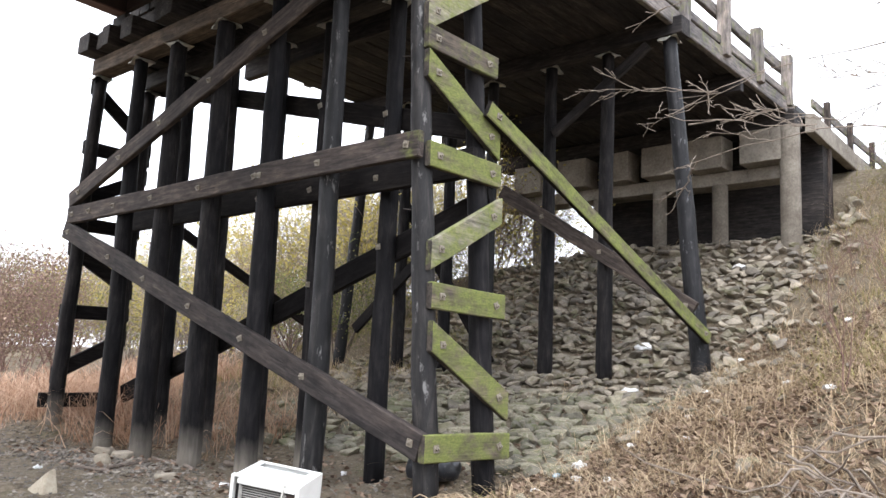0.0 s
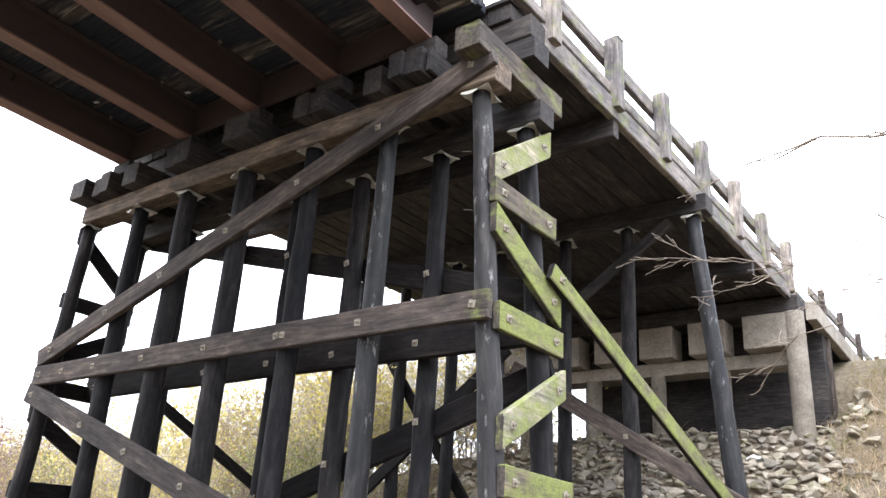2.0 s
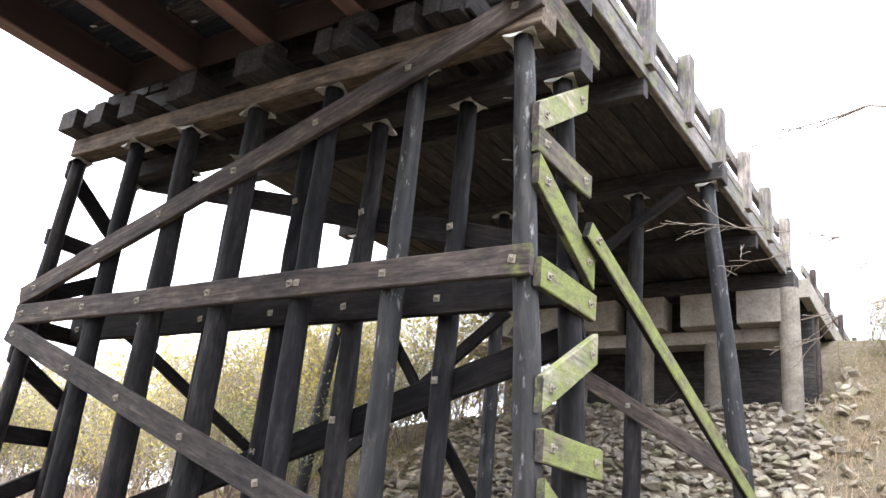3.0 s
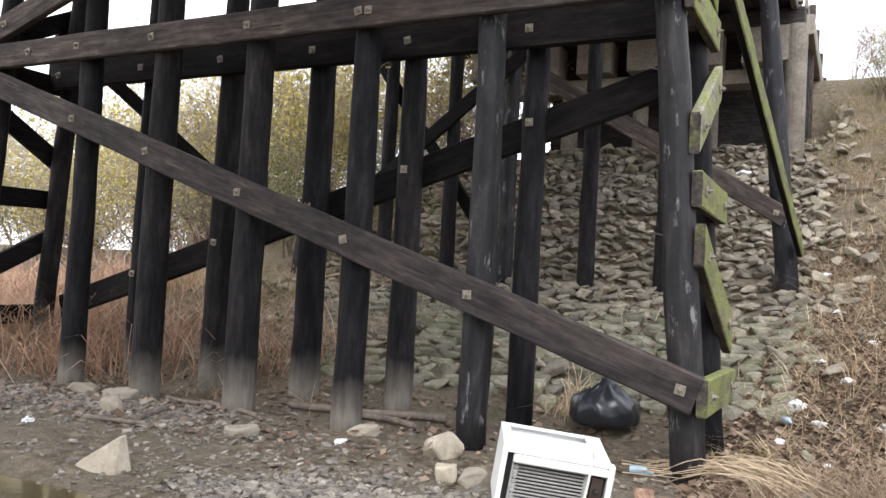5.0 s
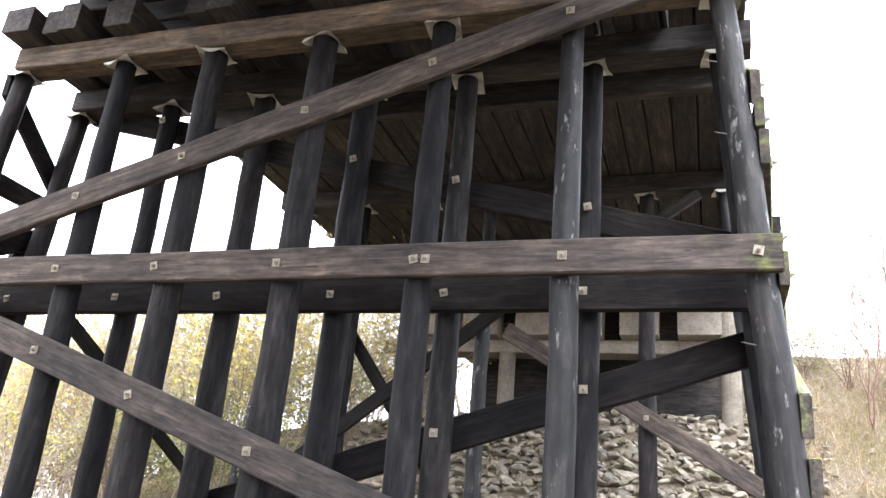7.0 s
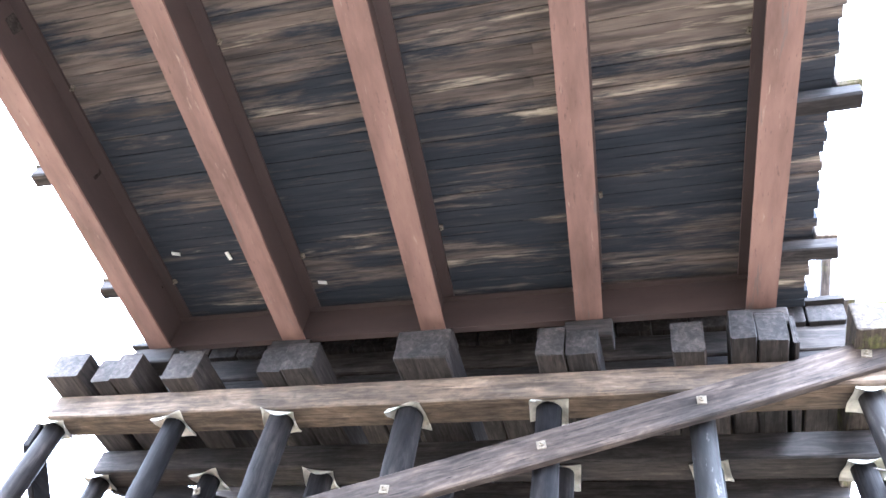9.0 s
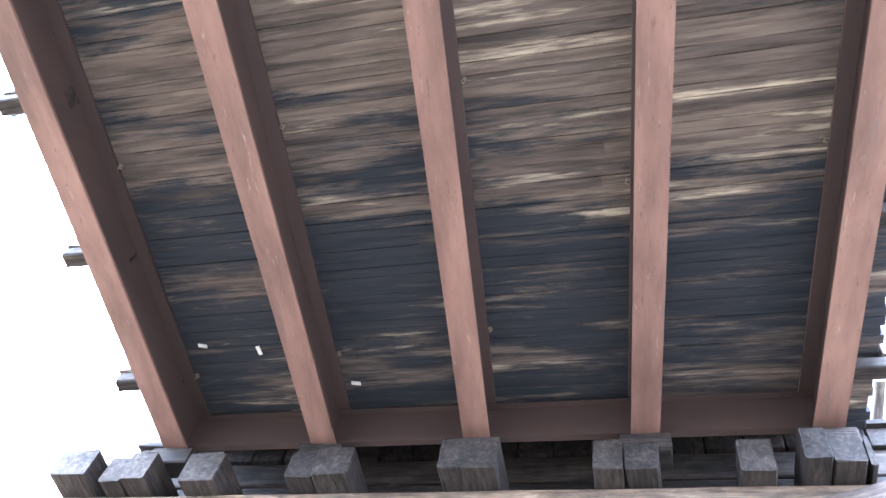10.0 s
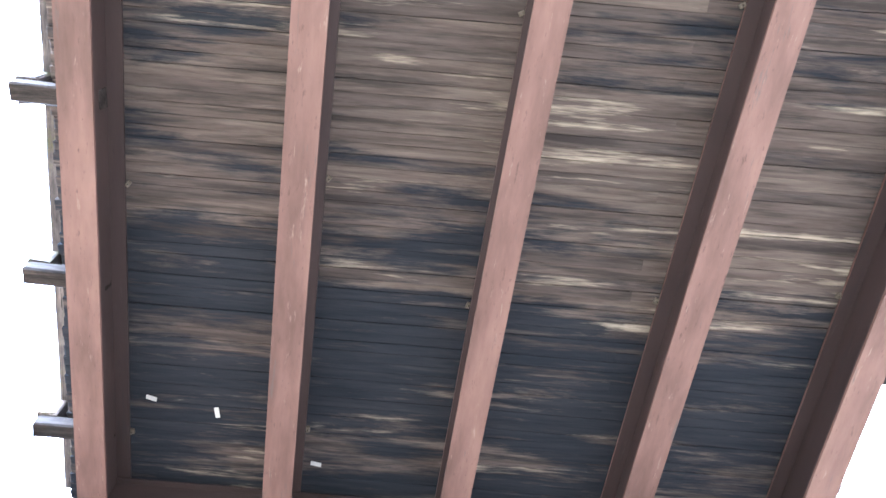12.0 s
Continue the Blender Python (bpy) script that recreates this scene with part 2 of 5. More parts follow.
def ground_material():
    mat, n, l, b = material("stony_earth", 0.95, 0, 0.15)
    v = coords(n, l, (1, 1, 1), False)
    a, f, s = noise_tex(n, l, v, 0.7, 5), noise_tex(n, l, v, 9.0, 6, 0.7), noise_tex(n, l, v, 45.0, 4, 0.7)
    earth = ramp(n, l, f, ((0.3, (0.075, 0.057, 0.039)), (0.5, (0.18, 0.145, 0.102)), (0.7, (0.33, 0.275, 0.205))))
    straw = ramp(n, l, s, ((0.3, (0.10, 0.08, 0.06)), (0.7, (0.30, 0.255, 0.195))))
    col = mix(n, l, ramp(n, l, a, ((0.42, (0, 0, 0)), (0.6, (0.8, 0.8, 0.8)))), earth, straw)
    g = noise_tex(n, l, v, 1.3, 5, 0.7)
    col = mix(n, l, ramp(n, l, g, ((0.58, (0, 0, 0)), (0.68, (0.55, 0.55, 0.55)))), col, (0.105, 0.105, 0.045))
    l.new(col, b.inputs["Base Color"])
    bump(n, l, b, s, 1.0, 0.05)
    return mat


def water_material():
    mat, n, l, b = material("murky_creek_water", 0.09, 0, 0.3)
    v = coords(n, l, (1, 1, 1), False)
    a = noise_tex(n, l, v, 1.2, 4)
    l.new(ramp(n, l, a, ((0.3, (0.055, 0.043, 0.022)), (0.7, (0.115, 0.092, 0.05)))), b.inputs["Base Color"])
    bump(n, l, b, noise_tex(n, l, v, 5.0, 3), 0.04, 0.02)
    return mat


def plain(name, col, rough=0.6, metal=0.0, vary=0.25, scale=8.0, spec=0.4):
    mat, n, l, b = material(name, rough, metal, spec)
    f = noise_tex(n, l, coords(n, l, (1, 1, 1)), scale, 5, 0.65)
    lo, hi = tuple(c * (1 - vary) for c in col), tuple(min(1, c * (1 + vary)) for c in col)
    l.new(ramp(n, l, f, ((0.3, lo), (0.7, hi))), b.inputs["Base Color"])
    bump(n, l, b, f, 0.15, 0.01)
    return mat


def leafy(name, a, c, d, through_light=0.3):
    """Thin leaves or blades: part of the light that falls on them comes out on the other side."""
    mat, n, l, b = material(name, 0.7, 0, 0.2)
    geo = n.new("ShaderNodeNewGeometry")
    col = ramp(n, l, geo.outputs["Random Per Island"], ((0.0, a), (0.5, c), (1.0, d)))
    l.new(col, b.inputs["Base Color"])
    glow, both = n.new("ShaderNodeBsdfTranslucent"), n.new("ShaderNodeMixShader")
    both.inputs[0].default_value = through_light
    l.new(col, glow.inputs[0])
    l.new(b.outputs[0], both.inputs[1])
    l.new(glow.outputs[0], both.inputs[2])
    l.new(both.outputs[0], n["Material Output"].inputs[0])
    return mat


DECK, STEEL, EARTH, WATER = deck_material(), rust_steel(), ground_material(), water_material()
# the same steel with the shade between the girders put into its colour
SHADED_STEEL = rust_steel("shade_darkened_steel", 0.14)
STONE = speckled("brown_grey_riprap", ((0.3, (0.10, 0.085, 0.068)), (0.5, (0.235, 0.207, 0.17)), (0.7, (0.41, 0.365, 0.305))), 4, 26, moss=(0.12, 0.115, 0.06))
MOSS_STONE = speckled("moss_grey_paving_stone", ((0.3, (0.085, 0.078, 0.06)), (0.5, (0.205, 0.189, 0.148)), (0.7, (0.36, 0.335, 0.27))), 5, 30, moss=(0.10, 0.11, 0.045))
PALE_STONE = speckled("pale_tan_sandstone", ((0.3, (0.235, 0.20, 0.155)), (0.5, (0.375, 0.33, 0.265)), (0.7, (0.50, 0.455, 0.38))), 4, 30)
PEBBLE = speckled("grey_creek_gravel", ((0.3, (0.095, 0.083, 0.072)), (0.5, (0.205, 0.182, 0.158)), (0.7, (0.42, 0.385, 0.34))), 8, 40)
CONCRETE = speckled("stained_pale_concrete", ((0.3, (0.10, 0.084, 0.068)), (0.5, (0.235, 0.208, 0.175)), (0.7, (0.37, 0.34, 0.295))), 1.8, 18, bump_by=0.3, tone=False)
# darker, browner version of the block concrete, for the columns
COLUMN = speckled("dark_brown_concrete", ((0.3, (0.07, 0.058, 0.046)), (0.5, (0.15, 0.13, 0.107)), (0.7, (0.26, 0.235, 0.2))), 1.8, 18, bump_by=0.3, tone=False)
ZINC = plain("galvanised_plate", (0.19, 0.165, 0.13), 0.6, 0.2, 0.45, 30)
FLASH = plain("weathered_sheet_metal", (0.50, 0.48, 0.43), 0.5, 0.35, 0.3, 10)
IRON = plain("dark_iron_rod", (0.06, 0.05, 0.045), 0.6, 0.6)
WHITE = plain("yellowed_white_enamel", (0.74, 0.74, 0.71), 0.35, 0, 0.06, 5, 0.5)
GRILLE = plain("dull_grille_metal", (0.42, 0.41, 0.39), 0.45, 0.3, 0.2, 20)
# plastic of the knobs, and the black painted for shade inside the case
BLACK = plain("black_plastic_and_cavity_shade", (0.02, 0.018, 0.017), 0.5, 0, 0.3)
BROWN = plain("dark_brown_panel", (0.05, 0.035, 0.03), 0.4, 0, 0.3)
BAG = plain("black_bag_plastic", (0.014, 0.015, 0.019), 0.33, 0, 0.4, 6, 0.5)
CABLE = plain("pale_plastic_cable", (0.55, 0.53, 0.48), 0.5)
LITTER = plain("white_plastic_litter", (0.72, 0.72, 0.72), 0.4, 0, 0.15)
BLUE = plain("blue_plastic", (0.03, 0.07, 0.5), 0.4)
BOTTLE = plain("clear_bluish_plastic", (0.35, 0.45, 0.52), 0.12, 0, 0.2, 10, 0.6)
BARK = plain("grey_brown_bark", (0.15, 0.12, 0.10), 0.9, 0, 0.4, 14)
TWIG = plain("pale_bare_twig", (0.33, 0.28, 0.235), 0.9, 0, 0.35, 14)
LIMB = plain("grey_tan_limb", (0.2, 0.165, 0.135), 0.9, 0, 0.35, 14)
RUSSET = plain("russet_bare_twig", (0.16, 0.095, 0.08), 0.9, 0, 0.35, 14)
REED = plain("pale_dry_stalk", (0.45, 0.35, 0.235), 0.8, 0, 0.35, 12)
STRAW = leafy("dry_straw_grass", (0.26, 0.19, 0.12), (0.44, 0.335, 0.215), (0.62, 0.50, 0.345))
BRACKEN = leafy("brown_dead_bracken", (0.15, 0.10, 0.065), (0.30, 0.215, 0.145), (0.46, 0.36, 0.25))
RUSTGRASS = leafy("rust_red_dry_grass", (0.26, 0.155, 0.10), (0.44, 0.28, 0.19), (0.60, 0.44, 0.32))
WEED = leafy("faded_green_weeds", (0.14, 0.14, 0.045), (0.25, 0.235, 0.08), (0.38, 0.33, 0.14))
YELLOW = leafy("yellowing_leaves", (0.24, 0.20, 0.055), (0.43, 0.365, 0.10), (0.60, 0.50, 0.19), 0.5)
GREEN = leafy("late_green_leaves", (0.085, 0.105, 0.04), (0.165, 0.185, 0.065), (0.32, 0.30, 0.12), 0.4)
DEADLEAF = leafy("fallen_brown_leaves", (0.07, 0.045, 0.033), (0.20, 0.135, 0.095), (0.38, 0.285, 0.21))


# ---- building helpers ----
PLACED = {}


def thing(name, at, label, category, group="", kind=""):
    ob = new(name)
    ob.empty_display_size = 0.2
    ob.location = at
    PLACED[ob] = Matrix.Translation(at)
    return tagged(ob, label, category, group, kind)


def mesh_from(name, verts, faces, mat, smooth=False):
    me = bpy.data.meshes.new(name)
    me.from_pydata(verts, [], faces)
    me.materials.append(mat)
    if smooth:
        me.polygons.foreach_set("use_smooth", [True] * len(me.polygons))
    me.update()
    return me


def attach(name, me, m, parent=None, label=""):
    ob = new(name, me)
    if parent is not None:
        ob.parent = parent
        ob.matrix_parent_inverse = PLACED[parent].inverted()
    ob.matrix_basis = m
    PLACED[ob] = m
    if label:
        ob["label"] = label
    return ob


def along(p, q, up=(0, 0, 1)):
    """The pose of a piece whose local x runs from p to q and whose local z leans to up."""
    p, q = Vector(p), Vector(q)
    x = (q - p).normalized()
    y = Vector(up).cross(x)
    y = y.normalized() if y.length > 1e-4 else Vector((0, 1, 0))
    z = x.cross(y)
    m = Matrix((x, y, z)).transposed().to_4x4()
    m.translation = p
    return m


def timber_mesh(name, length, w, h, mat, chamfer=0.012, rough=0.004, seed=0):
    rnd = random.Random(seed + int(length * 1000))
    n = max(2, int(length / 0.45) + 1)
    c = chamfer
    ring = [(-w / 2 + c, -h / 2), (w / 2 - c, -h / 2), (w / 2, -h / 2 + c), (w / 2, h / 2 - c), (w / 2 - c, h / 2), (-w / 2 + c, h / 2), (-w / 2, h / 2 - c), (-w / 2, -h / 2 + c)]
    stations = [(0, 0.965), (0.008, 1.0)] + [(length * i / n, 1.0) for i in range(1, n)] + [(length - 0.008, 1.0), (length, 0.965)]
    verts, faces = [], []
    for x, s in stations:
        dy, dz = rnd.uniform(-rough, rough), rnd.uniform(-rough, rough)
        for y, z in ring:
            verts.append((x + rnd.uniform(-rough, rough), y * s + dy + rnd.uniform(-rough, rough) * 0.6, z * s + dz + rnd.uniform(-rough, rough) * 0.6))
    k = len(stations)
    for i in range(k - 1):
        for j in range(8):
            a, b = i * 8 + j, i * 8 + (j + 1) % 8
            faces.append((a, a + 8, b + 8, b))
    faces.append(tuple(range(8)))
    faces.append(tuple(reversed(range((k - 1) * 8, k * 8))))
    return mesh_from(name, verts, [tuple(reversed(f)) for f in faces], mat)


COUNT = [0]


def timber(name, p, q, w, h, mat, parent, up=(0, 0, 1), label="", rough=0.004):
    COUNT[0] += 1
    return attach(name, timber_mesh(name, (Vector(q) - Vector(p)).length, w, h, mat, min(0.014, w * 0.15), rough, COUNT[0]), along(p, q, up), parent, label)


def pile(foot, head, r0, r1, mat, parent, seed=0, label=""):
    rnd = random.Random(seed)
    length, sides, rings = (Vector(head) - Vector(foot)).length, 16, 13
    verts, faces = [], []
    lobes = [rnd.uniform(0, 6.28) for _ in range(3)]
    for i in range(rings):
        x = length * i / (rings - 1)
        r = r0 + (r1 - r0) * i / (rings - 1) + rnd.uniform(-0.004, 0.004)
        dy, dz = (rnd.uniform(-0.009, 0.009) for _ in range(2)) if 0 < i < rings - 1 else (0, 0)
        for j in range(sides):
            a = 2 * math.pi * j / sides
            rr = r * (1 + 0.022 * math.sin(2 * a + lobes[0] + x * 0.4) + 0.015 * math.sin(5 * a + lobes[1]) + rnd.uniform(-0.012, 0.012))
            verts.append((x, rr * math.cos(a) + dy, rr * math.sin(a) + dz))
    for i in range(rings - 1):
        for j in range(sides):
            a, b = i * sides + j, i * sides + (j + 1) % sides
            faces.append((a, b, b + sides, a + sides))
    faces.append(tuple(reversed(range(sides))))
    faces.append(tuple(range((rings - 1) * sides, rings * sides)))
    me = mesh_from("round_post", verts, faces, mat, True)
    return attach("round_post", me, along(foot, head, (0, 1, 0)), parent, label)


def lathe(profile, sides=12):
    verts = [(r * math.cos(2 * math.pi * j / sides), r * math.sin(2 * math.pi * j / sides), z) for r, z in profile for j in range(sides)]
    faces = [(i * sides + j, i * sides + (j + 1) % sides, (i + 1) * sides + (j + 1) % sides, (i + 1) * sides + j) for i in range(len(profile) - 1) for j in range(sides)]
    faces += [tuple(reversed(range(sides))), tuple(range((len(profile) - 1) * sides, len(profile) * sides))]
    return verts, faces


def box_part(verts, faces, lo, hi, m=None):
    k = len(verts)
    for x in (lo[0], hi[0]):
        for y in (lo[1], hi[1]):
            for z in (lo[2], hi[2]):
                verts.append(tuple(m @ Vector((x, y, z))) if m else (x, y, z))
    faces += [tuple(k + i for i in f) for f in ((0, 1, 3, 2), (4, 6, 7, 5), (0, 4, 5, 1), (2, 3, 7, 6), (0, 2, 6, 4), (1, 5, 7, 3))]


def bolt_mesh():
    v, f = [], []
    box_part(v, f, (-0.035, -0.035, 0), (0.035, 0.035, 0.012))
    lv, lf = lathe([(0.02, 0.012), (0.021, 0.03), (0.011, 0.031), (0.011, 0.045), (0.008, 0.048)], 6)
    f += [tuple(i + len(v) for i in q) for q in lf]
    return mesh_from("bolt", v + lv, f, ZINC)


BOLT = bolt_mesh()


def bolt(p, out, parent, turn=0.0):
    m = Vector(out).to_track_quat("Z", "Y").to_matrix().to_4x4() @ pose(0, 0, 0, 0, 0, turn)
    m.translation = p
    return attach("bolt", BOLT, m, parent)


def flashing_mesh(seed):
    """A square of sheet metal laid over a pile head, its rim bent down unevenly."""
    rnd, n, s = random.Random(seed), 8, 0.21
    verts, faces = [], []
    ph = [rnd.uniform(0, 6.28) for _ in range(2)]
    for i in range(n + 1):
        for j in range(n + 1):
            x, y = (2 * i / n - 1) * s, (2 * j / n - 1) * s
            over = max(0.0, max(abs(x), abs(y)) - 0.12)
            verts.append((x * (1 - 0.25 * over / 0.09), y * (1 - 0.25 * over / 0.09), -over * (0.42 + 0.3 * math.sin(9 * (x - y) + ph[0]) + 0.15 * math.sin(14 * (x + y) + ph[1]))))
    for i in range(n):
        for j in range(n):
            a = i * (n + 1) + j
            faces.append((a, a + n + 1, a + n + 2, a + 1))
    k = len(verts)
    verts += [(x, y, z - 0.006) for x, y, z in verts]
    faces += [tuple(k + i for i in reversed(f)) for f in list(faces)]
    return mesh_from("flashing", verts, faces, FLASH)


FLASHINGS = [flashing_mesh(i) for i in range(5)]


def smooth01(a, b, v):
    t = min(1.0, max(0.0, (v - a) / (b - a)))
    return t * t * (3 - 2 * t)


def lerp_table(table, v):
    for (a, za), (b, zb) in zip(table, table[1:]):
        if v <= b:
            return za + (zb - za) * max(0.0, (v - a)) / (b - a)
    return table[-1][1]


PROFILE = [(-3.2, -0.06), (-1.2, -0.05), (0.2, -0.02), (1.2, 0.05), (2.2, 0.32), (5.85, 1.3), (8, 2.35), (10.4, 3.65), (11.2, 4.25), (13, 5.5), (15, 6.5), (17, 6.95), (40, 7.0)]


def ground_z(x, y, fine=True):
    z = lerp_table(PROFILE, y)
    z += 0.27 * min(4.5, max(0.0, x - 0.35)) * smooth01(-2.5, 3.0, y) * (1 - smooth01(6.0, 11.0, y))
    left = smooth01(-7.6, -16, x)
    z = z * (1 - 0.56 * left) + 0.30 * smooth01(-6.4, -8.0, x) * smooth01(-1.5, 0.5, y) * (1 - smooth01(3, 6, y))
    z -= 2.1 * smooth01(-5.0, -6.2, x) * smooth01(10.6, 13.0, y)
    z -= 1.5 * smooth01(9, 25, x) * smooth01(0, 10, y)
    z -= 1.0 * smooth01(0.9, 0.2, x) * smooth01(-8.6, -7.8, x) * smooth01(11.1, 12.7, y) * (1 - smooth01(13.0, 13.5, y))
    creek = smooth01(-2.0, -2.7, y) * smooth01(-0.9, -1.7, x - 0.25 * (y + 3)) * (1 - smooth01(-9.0, -11.0, y))
    z -= 0.22 * creek
    z += (0.9 + 0.04 * min(30.0, max(0.0, -y - 11))) * smooth01(-9.5, -14.0, y)
    if fine:
        z += 0.05 * noise.noise(Vector((x * 0.9, y * 0.9, 0))) + 0.025 * noise.noise(Vector((x * 3.1, y * 3.1, 4)))
    return z


# ---- ground, water ----
def axis(lo, hi, step, far):
    vals = [lo + step * i for i in range(int((hi - lo) / step) + 1)]
    g, a, b = step, vals[0], vals[-1]
    while b < far:
        g *= 1.25
        a, b = a - g, b + g
        vals = [a] + vals + [b]
    return vals


def build_ground():
    xs, ys = axis(-12, 7, 0.14, 900), axis(-7, 15, 0.14, 900)
    verts = [(x, y, ground_z(x, y, abs(x) < 40 and abs(y) < 40)) for y in ys for x in xs]
    w = len(xs)
    faces = [(j * w + i, j * w + i + 1, (j + 1) * w + i + 1, (j + 1) * w + i) for j in range(len(ys) - 1) for i in range(w - 1)]
    ob = new("ground", mesh_from("ground", verts, faces, EARTH, True))
    tagged(ob, "brown stony earth bank with dry grass by a creek", "ground", kind="structure")


build_ground()
wv = [(x, y, -0.125) for y in (-11.5, -2.2) for x in (-60, 0.5)]
tagged(new("water", mesh_from("water", wv, [(0, 1, 3, 2)], WATER)), "shallow murky brown creek water", "water", kind="structure")


# ---- timber trestle bents ----
def x_right(z):
    return 0.29 - 0.078 * z


def x_left(z):
    return -7.78 + 0.066 * z


def brace(name, p, q, w, h, mat, parent, bolts, out, label="", up=(0, 0, 1)):
    """A plank from p to q with square washers at the given shares of its length on the side that looks to out."""
    b = timber(name, p, q, w, h, mat, parent, up, label)
    p, q, out = Vector(p), Vector(q), Vector(out)
    for i, s in enumerate(bolts):
        bolt(p.lerp(q, s) + out * (w / 2 + 0.001), out, b, (i * 37 % 25) - 12)
    return b


PILE_X = (None, -1.38, -2.56, -3.76, -4.97, -6.06, None)
PILE_R = (0.12, 0.118, 0.128, 0.146, 0.14, 0.122, 0.118)


def bent(y, foot_z, label, cap_lo, cap_h, xs, radii, seed, mats, cap_mat=CAPWOOD, cap_ends=(-7.42, 0.1), outer=None, far=None):
    t = thing("timber_trestle_bent", (-3.7, y, foot_z(-3.7)), label, "trestle bent", "timber bents under the bridge")
    for i, x in enumerate(xs):
        bat = (outer or x_right) if i == 0 else (far or x_left) if i == len(xs) - 1 else (lambda z, x=x: x)
        zf = foot_z(bat(0)) - 0.25
        pile((bat(zf), y, zf), (bat(cap_lo), y, cap_lo), radii[i] * 1.06, radii[i] * 0.83, mats[i % len(mats)], t, seed + i)
        attach("flashing", FLASHINGS[(i + seed) % 5], pose(bat(cap_lo), y, cap_lo + 0.012, 0, 0, 8 * (-1) ** i), t, "bent pale sheet-metal cap")
    timber("cap", (cap_ends[0], y, cap_lo + 0.018 + cap_h / 2), (cap_ends[1], y, cap_lo + 0.018 + cap_h / 2), 0.30, cap_h, cap_mat, t, label="heavy squared cap timber")
    return t


front = bent(0.15, lambda x: ground_z(x, 0.15), "dark creosoted pile bent with brown plank sway braces", 5.87, 0.26, PILE_X, PILE_R, 1, (PILE_PALE, PILE_PALE, PILE, PILE, PILE, PILE, PILE))
FY = -0.015
cols = (0.0, -1.37, -2.55, -3.77, -4.985, -6.07, -7.44)


def shares(a, b, xs):
    return [(x - a) / (b - a) for x in xs]


brace("horizontal_brace", (-7.62, FY, 3.54), (0.16, FY, 3.535), 0.085, 0.275, PLANK_MOSS_END, front, shares(-7.62, 0.16, cols + (-2.45, -6.85)), (0, -1, 0))
brace("diagonal_brace", (-7.62, FY, 3.79), (0.08, FY, 6.19), 0.085, 0.275, PLANK, front, shares(-7.62, 0.08, (-0.167, -1.372, -2.56, -3.74, -4.95, -6.06, -7.3)), (0, -1, 0))
brace("diagonal_brace", (-7.68, FY, 3.315), (0.36, FY, 0.606), 0.085, 0.275, PLANK, front, shares(-7.68, 0.36, (0.249, -1.384, -2.566, -3.755, -4.96, -6.06, -7.52)), (0, -1, 0))

second = bent(1.03, lambda x: ground_z(x, 1.03), "second dark creosoted pile bent behind the front bent", 5.87, 0.26, (None, -1.33, -2.58, -3.68, -4.9, -6.1, None), PILE_R, 11, (PILE_DRY, PILE_DRY, PILE, PILE, PILE, PILE, PILE), STRINGER)
brace("horizontal_brace", (-7.7, 0.86, 3.545), (0.14, 0.86, 3.545), 0.085, 0.33, DARK, second, shares(-7.7, 0.14, (-0.02, -1.34, -2.57, -3.68, -4.9, -6.1, -7.5)), (0, -1, 0))
brace("diagonal_brace", (-7.6, 1.19, 0.70), (0.12, 1.19, 3.2), 0.085, 0.29, DARK, second, (), (0, -1, 0))
brace("diagonal_brace", (-7.3, 1.19, 5.98), (0.05, 1.19, 3.99), 0.085, 0.275, DARK, second, (), (0, -1, 0))
for bx, zd, zu in ((-1.33, 2.73, 4.36), (-2.58, 2.33, 4.7), (-3.68, 1.97, 5.0), (-4.9, 1.57, 5.33), (-6.1, 1.18, 5.65)):
    for bz in (zd, zu):
        bolt((bx, 0.905, bz), (0, -1, 0), second, bz * 5 - 12)

B3 = 5.85
third = bent(B3, lambda x: 1.3, "third creosoted pile bent standing in stone riprap", 6.72, 0.29, (None, -1.17, -2.3, -3.6, -4.6, -5.8, None), (0.135, 0.125, 0.12, 0.12, 0.12, 0.12, 0.12), 21, (PILE_PALE_DRY, PILE_DRY, PILE_DRY), STRINGER, (-7.35, 0.22), lambda z: 0.595 - 0.0965 * z, lambda z: -7.68 + 0.111 * z)
brace("diagonal_brace", (-3.2, B3 - 0.16, 4.56), (0.42, B3 - 0.16, 2.36), 0.08, 0.25, PLANK, third, shares(-3.2, 0.42, (0.3, -1.17, -2.3)), (0, -1, 0))
brace("diagonal_brace", (-6.2, B3 + 0.16, 5.05), (-3.6, B3 + 0.16, 1.5), 0.08, 0.2, DARK, third, (), (0, -1, 0))
brace("diagonal_brace", (-6.9, B3 - 0.16, 2.1), (-3.3, B3 - 0.16, 4.9), 0.08, 0.22, DARK, third, (), (0, -1, 0))
timber("knee_brace", (-2.2, B3 - 0.05, 5.5), (-0.4, B3 - 0.05, 6.7), 0.1, 0.16, STRINGER, third)

def bare_inside(me, under, out):
    """Leaves the growth on the outer side and the upper edge alone."""
    if under is None:
        return
    me.materials.append(under)
    for face in me.polygons:
        if face.normal.y * out > -0.4 and face.normal.z < 0.6:
            face.material_index = 1


